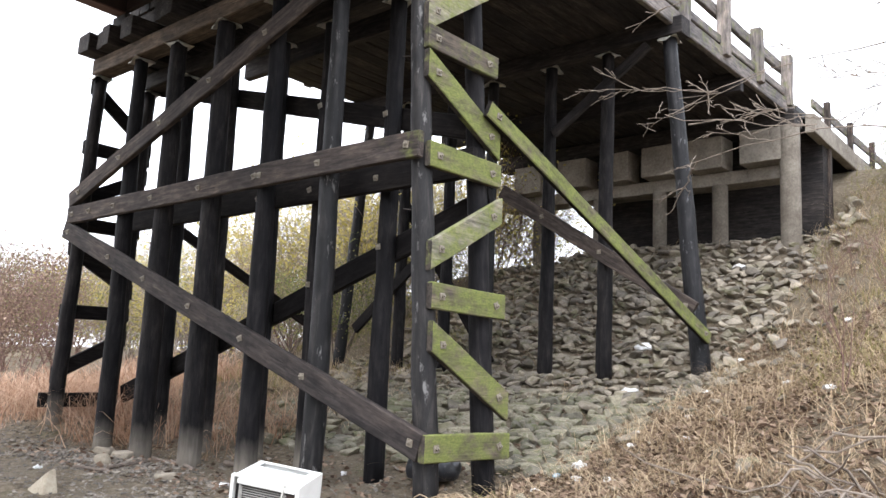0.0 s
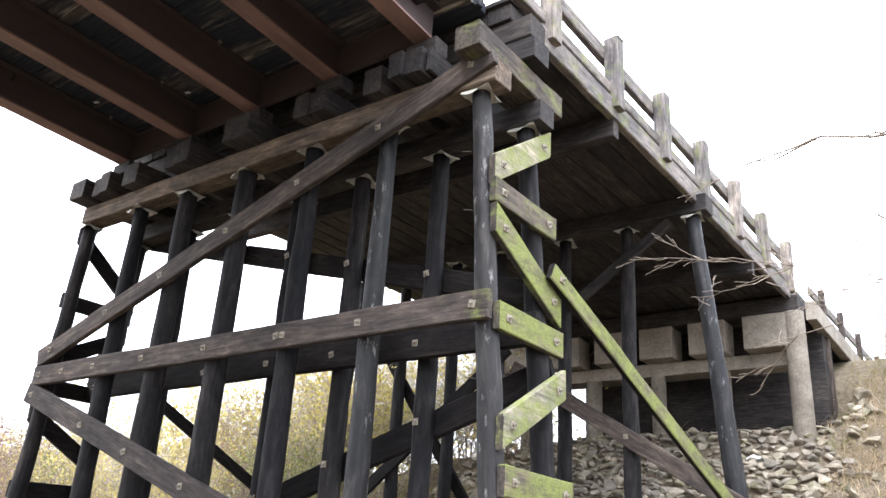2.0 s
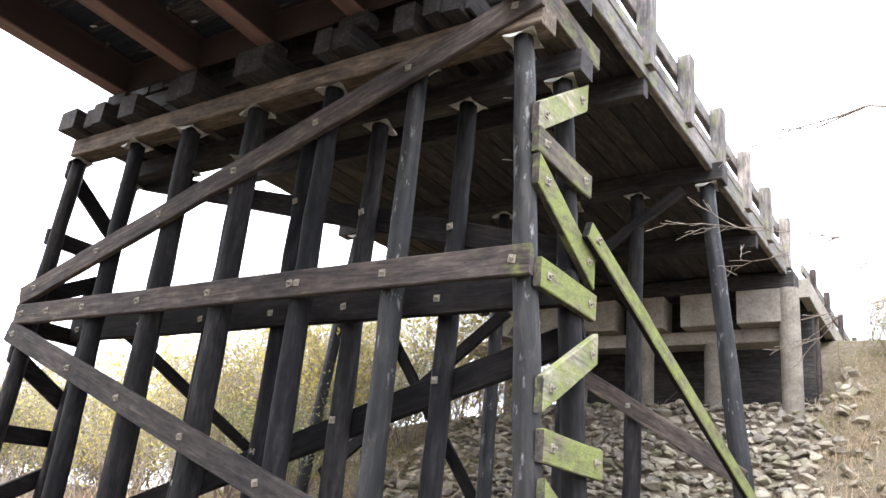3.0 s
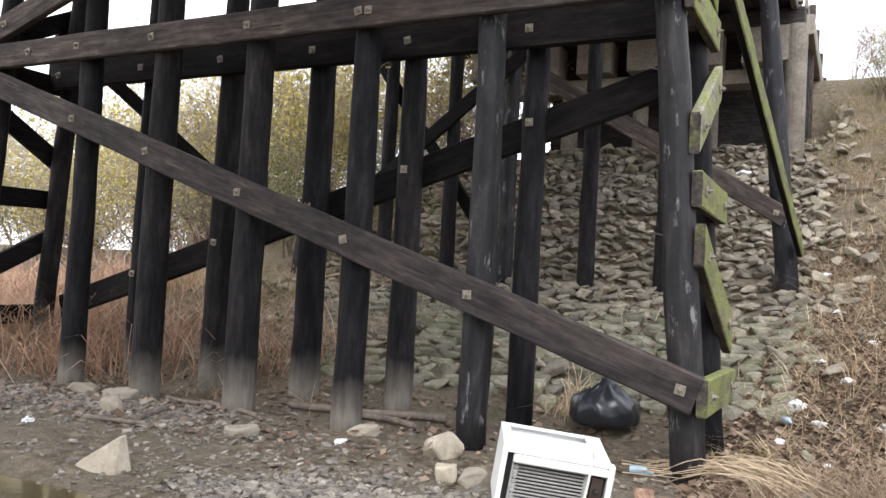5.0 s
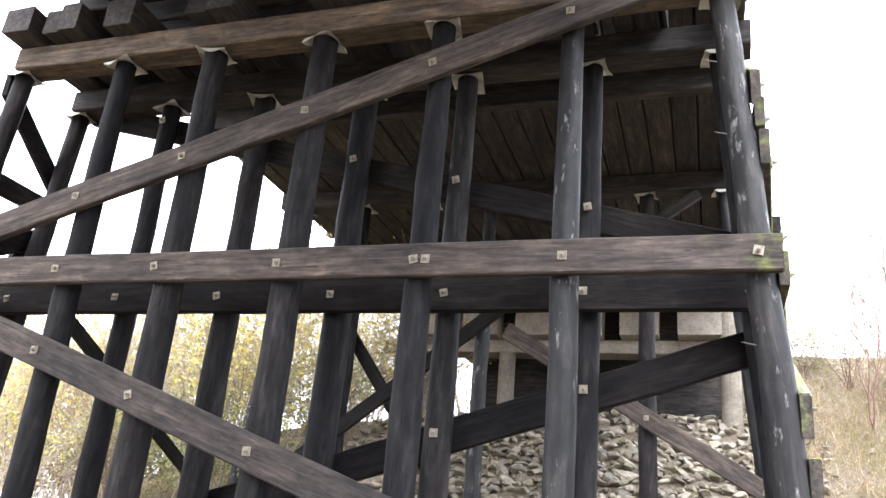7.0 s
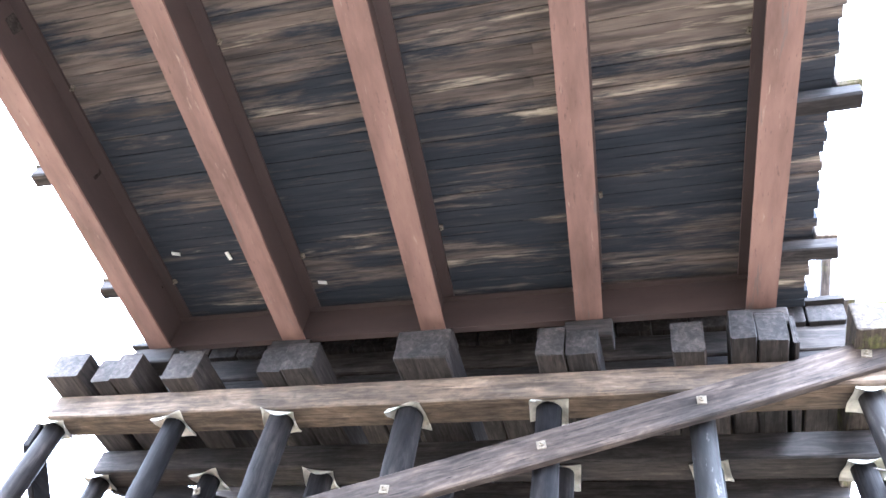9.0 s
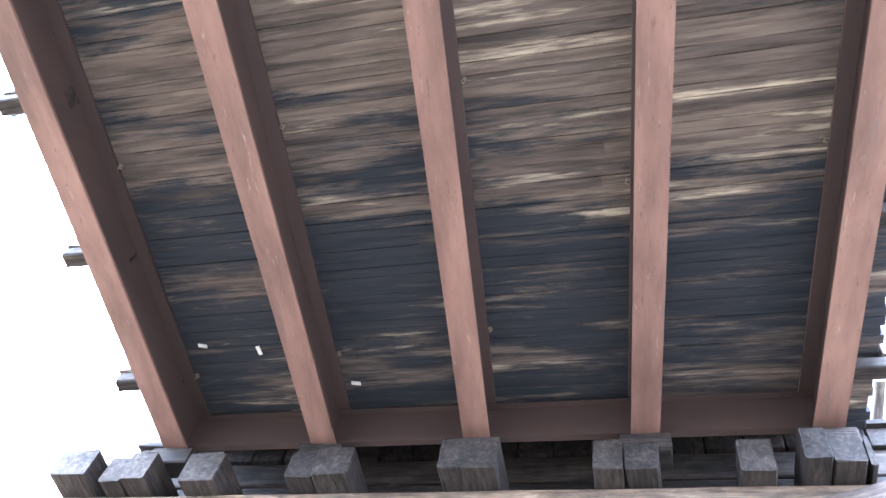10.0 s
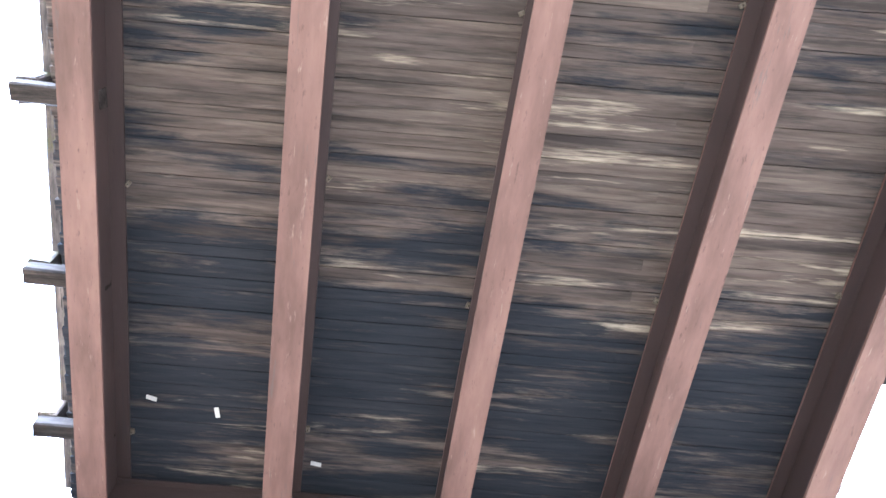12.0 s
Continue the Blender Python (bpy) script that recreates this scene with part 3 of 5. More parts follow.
def side_plank(p, q, w, h, mat, parent, out, under=None):
    """A plank between two piles with its ends cut upright."""
    COUNT[0] += 1
    run = math.hypot(q.x - p.x, q.y - p.y)
    rise = (q.z - p.z) / run
    me = timber_mesh("side_plank", run, w, h * math.sqrt(1 + rise * rise), mat, 0.01, 0.004, COUNT[0])
    for v in me.vertices:
        v.co.z += rise * v.co.x
    ob = attach("side_plank", me, along(p, (q.x, q.y, p.z)), parent)
    bare_inside(me, under, out)
    for s in (0.12, 0.86):
        bolt(p.lerp(q, s) + Vector((out * (w / 2 + 0.001), 0, 0)), (out, 0, 0.07), ob, 25 * s)
    return ob


for sz in (5.2, 4.55, 2.9, 1.7):
    sv, sf = lathe([(0.006, 0), (0.006, 0.08), (0.003, 0.1)], 6)
    attach("spike", mesh_from("spike", sv, sf, IRON), pose(x_right(sz) - 0.1, 0.1, sz, 0, -80, 10), front, "short iron spike")


# zigzag planks that tie the first two bents together, one set on each side
ZIG = ((4.93, 5.76), (4.72, 4.72), (4.42, 3.78), (3.45, 3.45), (2.42, 3.06), (2.03, 2.01), (1.64, 0.98), (0.60, 0.585))
for fx, out, mat, text in ((x_right, 1, MOSSY, "mossy green plank bracing between two pile bents"), (x_left, -1, DARK, "dark plank bracing between two pile bents")):
    t = thing("side_bracing", (fx(0.6), 0.6, 0.5), text, "bracing", "side bracing of the trestle")
    for za, zb in ZIG:
        if out < 0:
            za, zb = zb, za
        pa, pb = Vector((fx(za) + out * 0.148, -0.055 if za < 0.7 else 0.08, za)), Vector((fx(zb) + out * 0.148, 1.24, zb))
        pm = mat if out < 0 else {4.72: HALF_MOSSY, 4.93: PALE_MOSSY, 2.42: PALE_MOSSY}.get(za, MOSSY)
        side_plank(pa, pb, 0.075, 0.26 if out > 0 else 0.23, pm, t, out, END_MOSSY if out > 0 else None)
    zt, zb = 4.15, 1.95
    foot_x = 0.60 if out > 0 else fx(zb) - 0.235
    long_brace = brace("long_brace", (fx(zt) + out * 0.245, 0.95, zt), (foot_x, B3 - 0.1, zb), 0.075, 0.19, mat, t, (0.03, 0.97), (out, 0, 0.07))
    bare_inside(long_brace.data, DARK if out > 0 else None, out)

# short stringer ends on the two caps, doubled caps above them
t = thing("bearing_timbers", (-3.6, 0.6, 6.15), "row of squared timber ends and stacked caps under the deck", "bearing timbers")
for a, b in ((-7.42, -7.06), (-6.97, -6.75), (-6.74, -6.5), (-6.18, -5.84), (-5.2, -4.95), (-4.94, -4.62), (-3.85, -3.37), (-2.63, -2.4), (-2.39, -2.13), (-1.55, -1.3), (-1.11, -0.92), (-0.91, -0.69), (-0.66, -0.63), (-0.24, 0.06)):
    jig = 0.05 * math.sin(a * 7)
    timber("stringer_end", ((a + b) / 2, -0.22 + jig, 6.305), ((a + b) / 2, 1.42, 6.305), b - a, 0.30 + 0.02 * math.sin(a * 11), END_MOSSY if a > -0.3 else STRINGER, t, rough=0.008)
timber("upper_cap", (-7.4, 0.72, 6.605), (0.2, 0.72, 6.605), 0.32, 0.27, STRINGER, t)
timber("upper_cap", (-7.4, 0.70, 6.885), (0.16, 0.70, 6.885), 0.32, 0.28, STRINGER, t)

# ---- steel girder span ----
SKEW = -0.06


def skew_x(x0, y):
    return x0 + SKEW * y


def girder_mesh(length):
    """One rolled I-section."""
    w, d, tf, tw = 0.115, 0.52, 0.026, 0.008
    half = [(-w, 0), (w, 0), (w, tf), (tw, tf + 0.012), (tw, d - tf - 0.012), (w, d - tf), (w, d), (-w, d), (-w, d - tf), (-tw, d - tf - 0.012), (-tw, tf + 0.012), (-w, tf)]
    n = len(half)
    verts = [(x, y, z) for x in (0, length) for y, z in half]
    faces = [(i, (i + 1) % n, n + (i + 1) % n, n + i) for i in range(n)]
    for k in (0, n):
        for f in ((0, 1, 2, 3, 10, 11), (10, 3, 4, 9), (9, 4, 5, 6, 7, 8)):
            faces.append(tuple(k + i for i in (f if k else reversed(f))))
    me = mesh_from("girder", verts, [tuple(reversed(f)) for f in faces], STEEL)
    # webs and inner flange faces get the copy with shade painted in
    me.materials.append(SHADED_STEEL)
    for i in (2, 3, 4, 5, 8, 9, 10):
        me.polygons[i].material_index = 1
    return me


Y_FAR = -15.0
span = thing("steel_girder_span", (-3.6, 0.0, 6.5), "red-oxide steel girders under a rotted timber deck", "bridge span")
G_X, G_Z = (-6.48, -5.012, -3.623, -2.222, -0.835), 6.65
G_S = (-0.056, -0.055, -0.072, -0.079, -0.06)
gm = girder_mesh(15.1)
clip_v, clip_f = [], []
box_part(clip_v, clip_f, (-0.02, -0.03, -0.03), (0.02, 0.03, 0.0))
box_part(clip_v, clip_f, (-0.008, -0.008, -0.075), (0.008, 0.008, -0.03))
CLIP = mesh_from("deck_clip", clip_v, clip_f, ZINC)
for gi, (gx, gs) in enumerate(zip(G_X, G_S)):
    for k in range(13):
        cy = -0.5 - 1.1 * k - 0.17 * gi
        attach("deck_clip", CLIP, pose(gx + gs * cy + 0.135 * (-1) ** k, cy, 7.174, 0, 0, 20 * k) @ Matrix.Scale(0.75, 4), span, "small galvanised deck clip")
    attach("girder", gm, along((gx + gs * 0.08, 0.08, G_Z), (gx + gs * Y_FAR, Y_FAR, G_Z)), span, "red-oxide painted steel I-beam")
for k, (ga, gb) in enumerate(zip(G_X, G_X[1:])):
    wd = gb - ga - 0.03
    sec = [(0.008, 0), (0.008, 0.42), (-0.06, 0.42), (-0.06, 0.408), (-0.008, 0.408), (-0.008, 0.012), (-0.06, 0.012), (-0.06, 0)]
    v = [(x, y, z) for x in (0, wd) for y, z in sec]
    f = [(q, q + 8, (q + 1) % 8 + 8, (q + 1) % 8) for q in range(8)]
    f += [(0, 1, 4, 5), (1, 2, 3, 4), (0, 5, 6, 7), (13, 12, 9, 8), (12, 11, 10, 9), (15, 14, 13, 8)]
    # diaphragms too carry the under-deck shade in their colour
    dm = mesh_from("diaphragm", v, f, SHADED_STEEL)
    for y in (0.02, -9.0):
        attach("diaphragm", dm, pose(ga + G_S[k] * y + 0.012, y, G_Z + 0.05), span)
for gx in G_X:
    timber("bearing_block", (gx - 0.2, 0.02, 6.553), (gx + 0.2, 0.02, 6.553), 0.22, 0.185, STRINGER, span)
# fascia timbers along the deck's edges
for ex in (-6.78, -0.45):
    timber("edge_timber", (skew_x(ex, 0.45), 0.45, 7.41), (skew_x(ex, Y_FAR), Y_FAR, 7.41), 0.09, 0.2, RAILWOOD, span)

# ---- timber approach span ----
approach = thing("timber_approach_span", (-3.6, 5.8, 6.9), "dark timber stringers and deck planks of the approach", "bridge span")
for i in range(22):
    sx = -7.2 + 0.332 * i
    timber("stringer", (sx, 0.5, 7.13 + 0.006 * math.sin(i * 5)), (sx, 11.35, 7.13), 0.315, 0.2, STRINGER, approach)
timber("edge_beam", (0.02, 0.95, 7.05), (0.02, 11.9, 7.05), 0.11, 0.29, RAILWOOD, approach, label="pale grey weathered edge beam")
timber("header", (-7.4, 11.42, 7.13), (0.04, 11.42, 7.13), 0.12, 0.22, STRINGER, approach)
for cy in (2.9, 8.6):
    timber("cross_beam", (-7.3, cy, 6.84), (0.04, cy, 6.84), 0.15, 0.36, STRINGER, approach)


# ---- guard railings ----
def railing(side, text):
    right = side > 0
    t = thing("guard_railing", (0.05 if right else -7.3, 5.0, 7.2), text, "railing", "bridge railings")

    def rx(y):
        if y > 0.4:
            return 0.04 if right else -7.34
        return skew_x(-0.29 if right else -7.02, y)
    ys = [11.0, 9.35, 7.75, 6.1, 4.45, 2.85, 1.15] + [(-0.3 if right else -0.55) - 1.40 * i for i in range(11)]
    for i, y in enumerate(ys):
        x = rx(y) + 0.02 * side
        if y > 0.4:
            timber("post", (x, y, 7.04), (x, y, 8.13), 0.2, 0.2, RAILWOOD, t, (0, 1, 0), rough=0.008)
        else:
            timber("outrigger", (x + 0.06 * side, y, 7.06), (skew_x(G_X[4] if right else G_X[0], y), y, 7.06), 0.14, 0.13, STRINGER, t, rough=0.006)
            timber("post", (x, y, 7.13), (x, y, 8.13), 0.17, 0.17, RAILWOOD, t, (0, 1, 0), rough=0.008)
            v, f = lathe([(0.011, 0), (0.011, 0.42)], 6)
            attach("tie_rod", mesh_from("tie_rod", v, f, IRON), along((x + 0.05 * side, y + 0.09, 7.08), (x - 0.28 * side, y + 0.09, 7.42)) @ pose(0, 0, 0, 0, 90, 0), t)
    runs = ((11.2, 0.5), (0.3, Y_FAR))
    for a, b in runs:
        ax, bx = rx(a) - 0.13 * side, rx(b) - 0.13 * side
        inset = 0.21 if right and a < 1 else 0.06
        cx, dx = rx(a) - inset * side, rx(b) - inset * side
        timber("top_rail", (ax, a, 7.93), (bx, b, 7.93), 0.1, 0.22, RAILWOOD, t)
        timber("curb", (cx, a, 7.34 if a > 1 else 7.40), (dx, b, 7.34 if a > 1 else 7.40), 0.14, 0.16, RAILWOOD, t)
    return t


railing(1, "weathered grey timber railing with square posts and low curb")
railing(-1, "weathered grey timber railing on the far deck edge")
t = thing("road_guard_rail", (0.2, 15, 6.9), "rusty brown posts with a slim rail along the road", "railing")
for y in (13.2, 15.0, 17.0, 19.5, 22.0, 25.0):
    timber("post", (0.2, y, ground_z(0.2, y) - 0.3), (0.2, y, 7.72), 0.13, 0.13, PLANK, t, (0, 1, 0))
timber("rail", (0.12, 12.4, 7.5), (0.12, 26, 7.45), 0.06, 0.2, RAILWOOD, t)
timber("wing_beam", (0.22, 11.9, 6.9), (0.22, 17.0, 6.65), 0.2, 0.42, CONCRETE, t)

# ---- concrete abutment ----
ab = thing("concrete_abutment", (-3.6, 11.2, 4.2), "pale concrete abutment on round columns above the riprap", "abutment")
for a, b in ((-0.92, -0.03), (-2.08, -1.3), (-3.2, -2.45), (-4.3, -3.55), (-5.5, -4.7), (-6.82, -6.0)):
    timber("block", (a, 11.2, 6.27), (b, 11.2, 6.27), 0.6, 0.70, CONCRETE, ab, rough=0.006)
timber("cap_beam", (-7.5, 11.62, 5.77), (-0.12, 11.62, 5.77), 0.6, 0.29, CONCRETE, ab)
timber("sill", (-7.4, 11.2, 6.80), (0.2, 11.2, 6.80), 0.5, 0.34, STRINGER, ab)
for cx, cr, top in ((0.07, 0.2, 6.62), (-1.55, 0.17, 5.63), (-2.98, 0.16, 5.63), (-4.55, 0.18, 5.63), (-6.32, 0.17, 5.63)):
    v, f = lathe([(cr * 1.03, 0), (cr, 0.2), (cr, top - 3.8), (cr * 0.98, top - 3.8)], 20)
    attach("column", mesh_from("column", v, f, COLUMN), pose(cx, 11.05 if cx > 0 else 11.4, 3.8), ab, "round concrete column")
# dark timber colour here stands in for the deep shadow under the abutment
timber("back_wall", (-5.5, 13.0, 5.6), (0.2, 13.0, 5.6), 0.4, 2.9, STRINGER, ab, label="back wall coloured dark for the deep shade behind the columns")
v, f = [], []
box_part(v, f, (-7.4, 11.4, 7.0), (0.1, 30, 7.18))
tagged(new("road", mesh_from("road", v, f, plain("worn_asphalt", (0.06, 0.06, 0.06), 0.9))), "grey asphalt road behind the bridge", "road", kind="structure")
v, f = [], []
box_part(v, f, (-7.3, Y_FAR - 0.9, -1), (1.2, Y_FAR + 0.25, 6.64))
tagged(new("wall_south", mesh_from("wall_south", v, f, CONCRETE)), "plain concrete wall under the far girder ends", "wall", kind="structure")


# ---- stones ----
def stone_mesh(name, seed, mat, flat=0.5, boxy=0.6, worn=0.035):
    """A rough angular stone about one metre across, broader than high."""
    rnd = random.Random(seed)
    bm = bmesh.new()
    for _ in range(16):
        d = Vector((rnd.gauss(0, 1), rnd.gauss(0, 1), rnd.gauss(0, 1))).normalized() * rnd.uniform(0.42, 0.56)
        d = d.lerp(d * (0.44 / max(abs(d.x), abs(d.y), abs(d.z))), boxy)
        d.z = max(-0.42, min(0.42, d.z * 1.25)) * flat
        bm.verts.new(d)
    hull = bmesh.ops.convex_hull(bm, input=bm.verts[:])
    bmesh.ops.delete(bm, geom=[g for g in hull["geom_interior"] if isinstance(g, bmesh.types.BMVert)], context="VERTS")
    bmesh.ops.dissolve_limit(bm, angle_limit=radians(16), verts=bm.verts[:], edges=bm.edges[:])
    if worn:
        bmesh.ops.bevel(bm, geom=bm.edges[:], offset=worn, segments=1, affect="EDGES")
    me = bpy.data.meshes.new(name)
    bm.to_mesh(me)
    bm.free()
    me.materials.append(mat)
    return me


def scatter(name, base, places, label, category, mat):
    """Many copies of simple meshes joined into one object. places: (x, y, z, sx, sy, sz, rx, ry, rz)."""
    shapes = [(np.array([v.co[:] for v in me.vertices]), [tuple(p.vertices) for p in me.polygons]) for me in base]
    verts, faces, k = [], [], 0
    for i, (x, y, z, sx, sy, sz, rx, ry, rz) in enumerate(places):
        co, fs = shapes[i % len(shapes)]
        r = np.array(Euler((rx, ry, rz)).to_matrix())
        verts.append((co * (sx, sy, sz)) @ r.T + (x, y, z))
        faces += [tuple(k + j for j in f) for f in fs]
        k += len(co)
    ob = new(name, mesh_from(name, np.concatenate(verts).tolist(), faces, mat))
    return tagged(ob, label, category, kind="stuff")


rnd = random.Random(5)
RIPRAP = [stone_mesh("riprap_stone", 100 + i, STONE, 0.6) for i in range(9)]
FLAGS = [stone_mesh("paving_stone", 200 + i, MOSS_STONE, 0.36, 0.9, 0.03) for i in range(8)]
PALES = [stone_mesh("pale_rock", 300 + i, PALE_STONE, 0.6, 0.75) for i in range(6)]
PEBS = [stone_mesh("pebble", 400 + i, PEBBLE, 0.65, 0.6, 0) for i in range(6)]


def slope_at(x, y):
    e = 0.15
    return math.atan2(ground_z(x, y + e, False) - ground_z(x, y - e, False), 2 * e), -math.atan2(ground_z(x + e, y, False) - ground_z(x - e, y, False), 2 * e)


bank = thing("riprap_bank", (-3.0, 3.0, 0.5), "slope of angular brown-grey riprap and mossy flat stones", "riprap")
near, rest_flag, rest_rip = [], [], []
y = 1.75
row = 0
while y < 4.9:
    x = -6.2 + rnd.uniform(0, 0.2)
    depth = rnd.uniform(0.17, 0.25)
    while x < 0.75:
        w = rnd.uniform(0.17, 0.40)
        rx, ry = slope_at(x, y)
        yy = y + rnd.uniform(-0.05, 0.05)
        p = (x + w / 2, yy, ground_z(x + w / 2, yy) + 0.025, w * 1.08, depth * rnd.uniform(0.98, 1.2), rnd.uniform(0.3, 0.48), rx + rnd.uniform(-0.12, 0.12), ry + rnd.uniform(-0.1, 0.1), rnd.uniform(-0.16, 0.16))
        (near if x > -3.2 and y < 4.6 else rest_flag).append(p)
        x += w
    y += depth * 0.92
for i, (px, py, pz, sx, sy, sz, rx, ry, rz) in enumerate(near[:300]):
    attach("stone", FLAGS[i % 8], Matrix.LocRotScale((px, py, pz), Euler((rx, ry, rz)), (sx, sy, sz)), bank)
rest_flag += near[300:]
y = 4.7
while y < 12.6:
    x = -7.4 + rnd.uniform(0, 0.25)
    while x < 0.95 - 0.05 * (y - 5) + 0.3 * math.sin(y * 2.7):
        w = rnd.uniform(0.12, 0.3)
        yy = y + rnd.uniform(-0.1, 0.1)
        rx, ry = slope_at(x, yy)
        rest_rip.append((x + w / 2, yy, ground_z(x + w / 2, yy) + rnd.uniform(0.0, 0.08), w * 1.15, w * rnd.uniform(0.7, 1.2), w * rnd.uniform(0.5, 0.9), rx + rnd.uniform(-0.28, 0.28), ry + rnd.uniform(-0.28, 0.28), rnd.uniform(0, 6.3)))
        x += w * 0.95
    y += 0.2
for k in range(380):
    x, yy, w = rnd.uniform(-7.0, 1.6), rnd.uniform(2.2, 12), rnd.uniform(0.12, 0.4)
    if k > 260:
        x, yy, w = rnd.uniform(0.8, 3.0), rnd.uniform(0.5, 11), min(0.22, 0.04 + rnd.expovariate(18))
    rest_rip.append((x, yy, ground_z(x, yy) + 0.07, w, w * rnd.uniform(0.6, 1), w * 0.6, rnd.uniform(-0.6, 0.6), rnd.uniform(-0.6, 0.6), rnd.uniform(0, 6.3)))
loose = thing("loose_riprap", (-3.0, 5.5, 1.2), "heap of loose angular brown-grey stones at the bent", "riprap")
picked = [p for p in rest_rip if p[0] > -3.6 and p[1] < 8.6][:300]
for i, (px, py, pz, sx, sy, sz, rx, ry, rz) in enumerate(picked):
    attach("stone", RIPRAP[i % 9], Matrix.LocRotScale((px, py, pz), Euler((rx, ry, rz)), (sx, sy, sz)), loose)
taken = set(picked)
rest_rip = [p for p in rest_rip if p not in taken]
scatter("paving_stones", FLAGS, rest_flag, "mossy flat stones laid on the bank", "stones", MOSS_STONE)
scatter("riprap_stones", RIPRAP, rest_rip, "loose angular brown-grey riprap stones", "stones", STONE)

pebbles = []
for k in range(21000):
    if k % 10 < 4:
        x, y = rnd.gauss(-1.0, 0.75), rnd.gauss(-1.75, 0.33)
    elif k % 10 < 7:
        x, y = rnd.gauss(-5.3, 1.3), rnd.gauss(-0.45, 0.3)
    else:
        x, y = rnd.uniform(-9.5, 3.2), rnd.uniform(-3.0, 1.7)
    if y > 1.8 or y < -3.4:
        continue
    s = min(0.085, 0.014 + rnd.expovariate(70))
    pebbles.append((x, y, ground_z(x, y) + s * 0.12, s * rnd.uniform(0.8, 1.5), s, s * rnd.uniform(0.5, 0.9), rnd.uniform(-0.4, 0.4), rnd.uniform(-0.4, 0.4), rnd.uniform(0, 6.3)))
scatter("creek_gravel", PEBS, pebbles, "grey gravel and pebbles on the muddy creek bank", "gravel", PEBBLE)
for i, (x, y, sx, sy, sz, rz) in enumerate(((-0.66, -2.14, 0.38, 0.27, 0.21, 10), (-1.36, -0.42, 0.32, 0.26, 0.27, 40), (-1.06, -1.0, 0.17, 0.15, 0.16, 0), (-0.88, -0.92, 0.23, 0.17, 0.14, 80), (-1.53, -2.4, 0.16, 0.12, 0.14, 50), (-5.6, -0.2, 0.42, 0.3, 0.2, 5), (-5.05, -0.18, 0.44, 0.28, 0.16, 15), (-4.55, -0.75, 0.16, 0.2, 0.22, 0), (-3.05, -0.75, 0.32, 0.2, 0.1, 20), (-2.25, -0.15, 0.3, 0.16, 0.1, 60), (0.43, -1.0, 0.17, 0.14, 0.12, 30))):
    x, y = x - 0.06, y + 0.2
    m = Matrix.LocRotScale((x, y, ground_z(x, y) + sz * 0.22), Euler((0.1, -0.1, radians(rz))), (sx * 1.12, sy * 1.15, sz * 1.75))
    ob = new("rock", PALES[i % 6])
    ob.matrix_basis = m
    tagged(ob, "pale tan sandstone rock on the muddy bank", "rock", "rocks on the creek bank")


def slab_rock():
    """A triangular split slab stuck upright in the mud."""
    bm = bmesh.new()
    for px, py, pz in ((-0.21, 0.0, -0.06), (-0.18, 0.1, -0.06), (0.2, -0.05, -0.1), (0.22, 0.12, -0.08), (0.19, 0.0, 0.17), (0.17, 0.09, 0.2), (0.1, 0.02, 0.13), (0.0, -0.05, -0.08)):
        bm.verts.new((px, py, pz))
    bmesh.ops.convex_hull(bm, input=bm.verts[:])
    bmesh.ops.bevel(bm, geom=bm.edges[:], offset=0.012, segments=1, affect="EDGES")
    me = bpy.data.meshes.new("slab_rock")
    bm.to_mesh(me)
    bm.free()
    me.materials.append(PALE_STONE)
    ob = new("slab_rock", me)
    ob.matrix_basis = pose(-3.1, -1.97, ground_z(-3.1, -1.97) + 0.05, 0, 0, 6)
    tagged(ob, "triangular pale sandstone slab stuck in the mud", "rock", "rocks on the creek bank")


slab_rock()


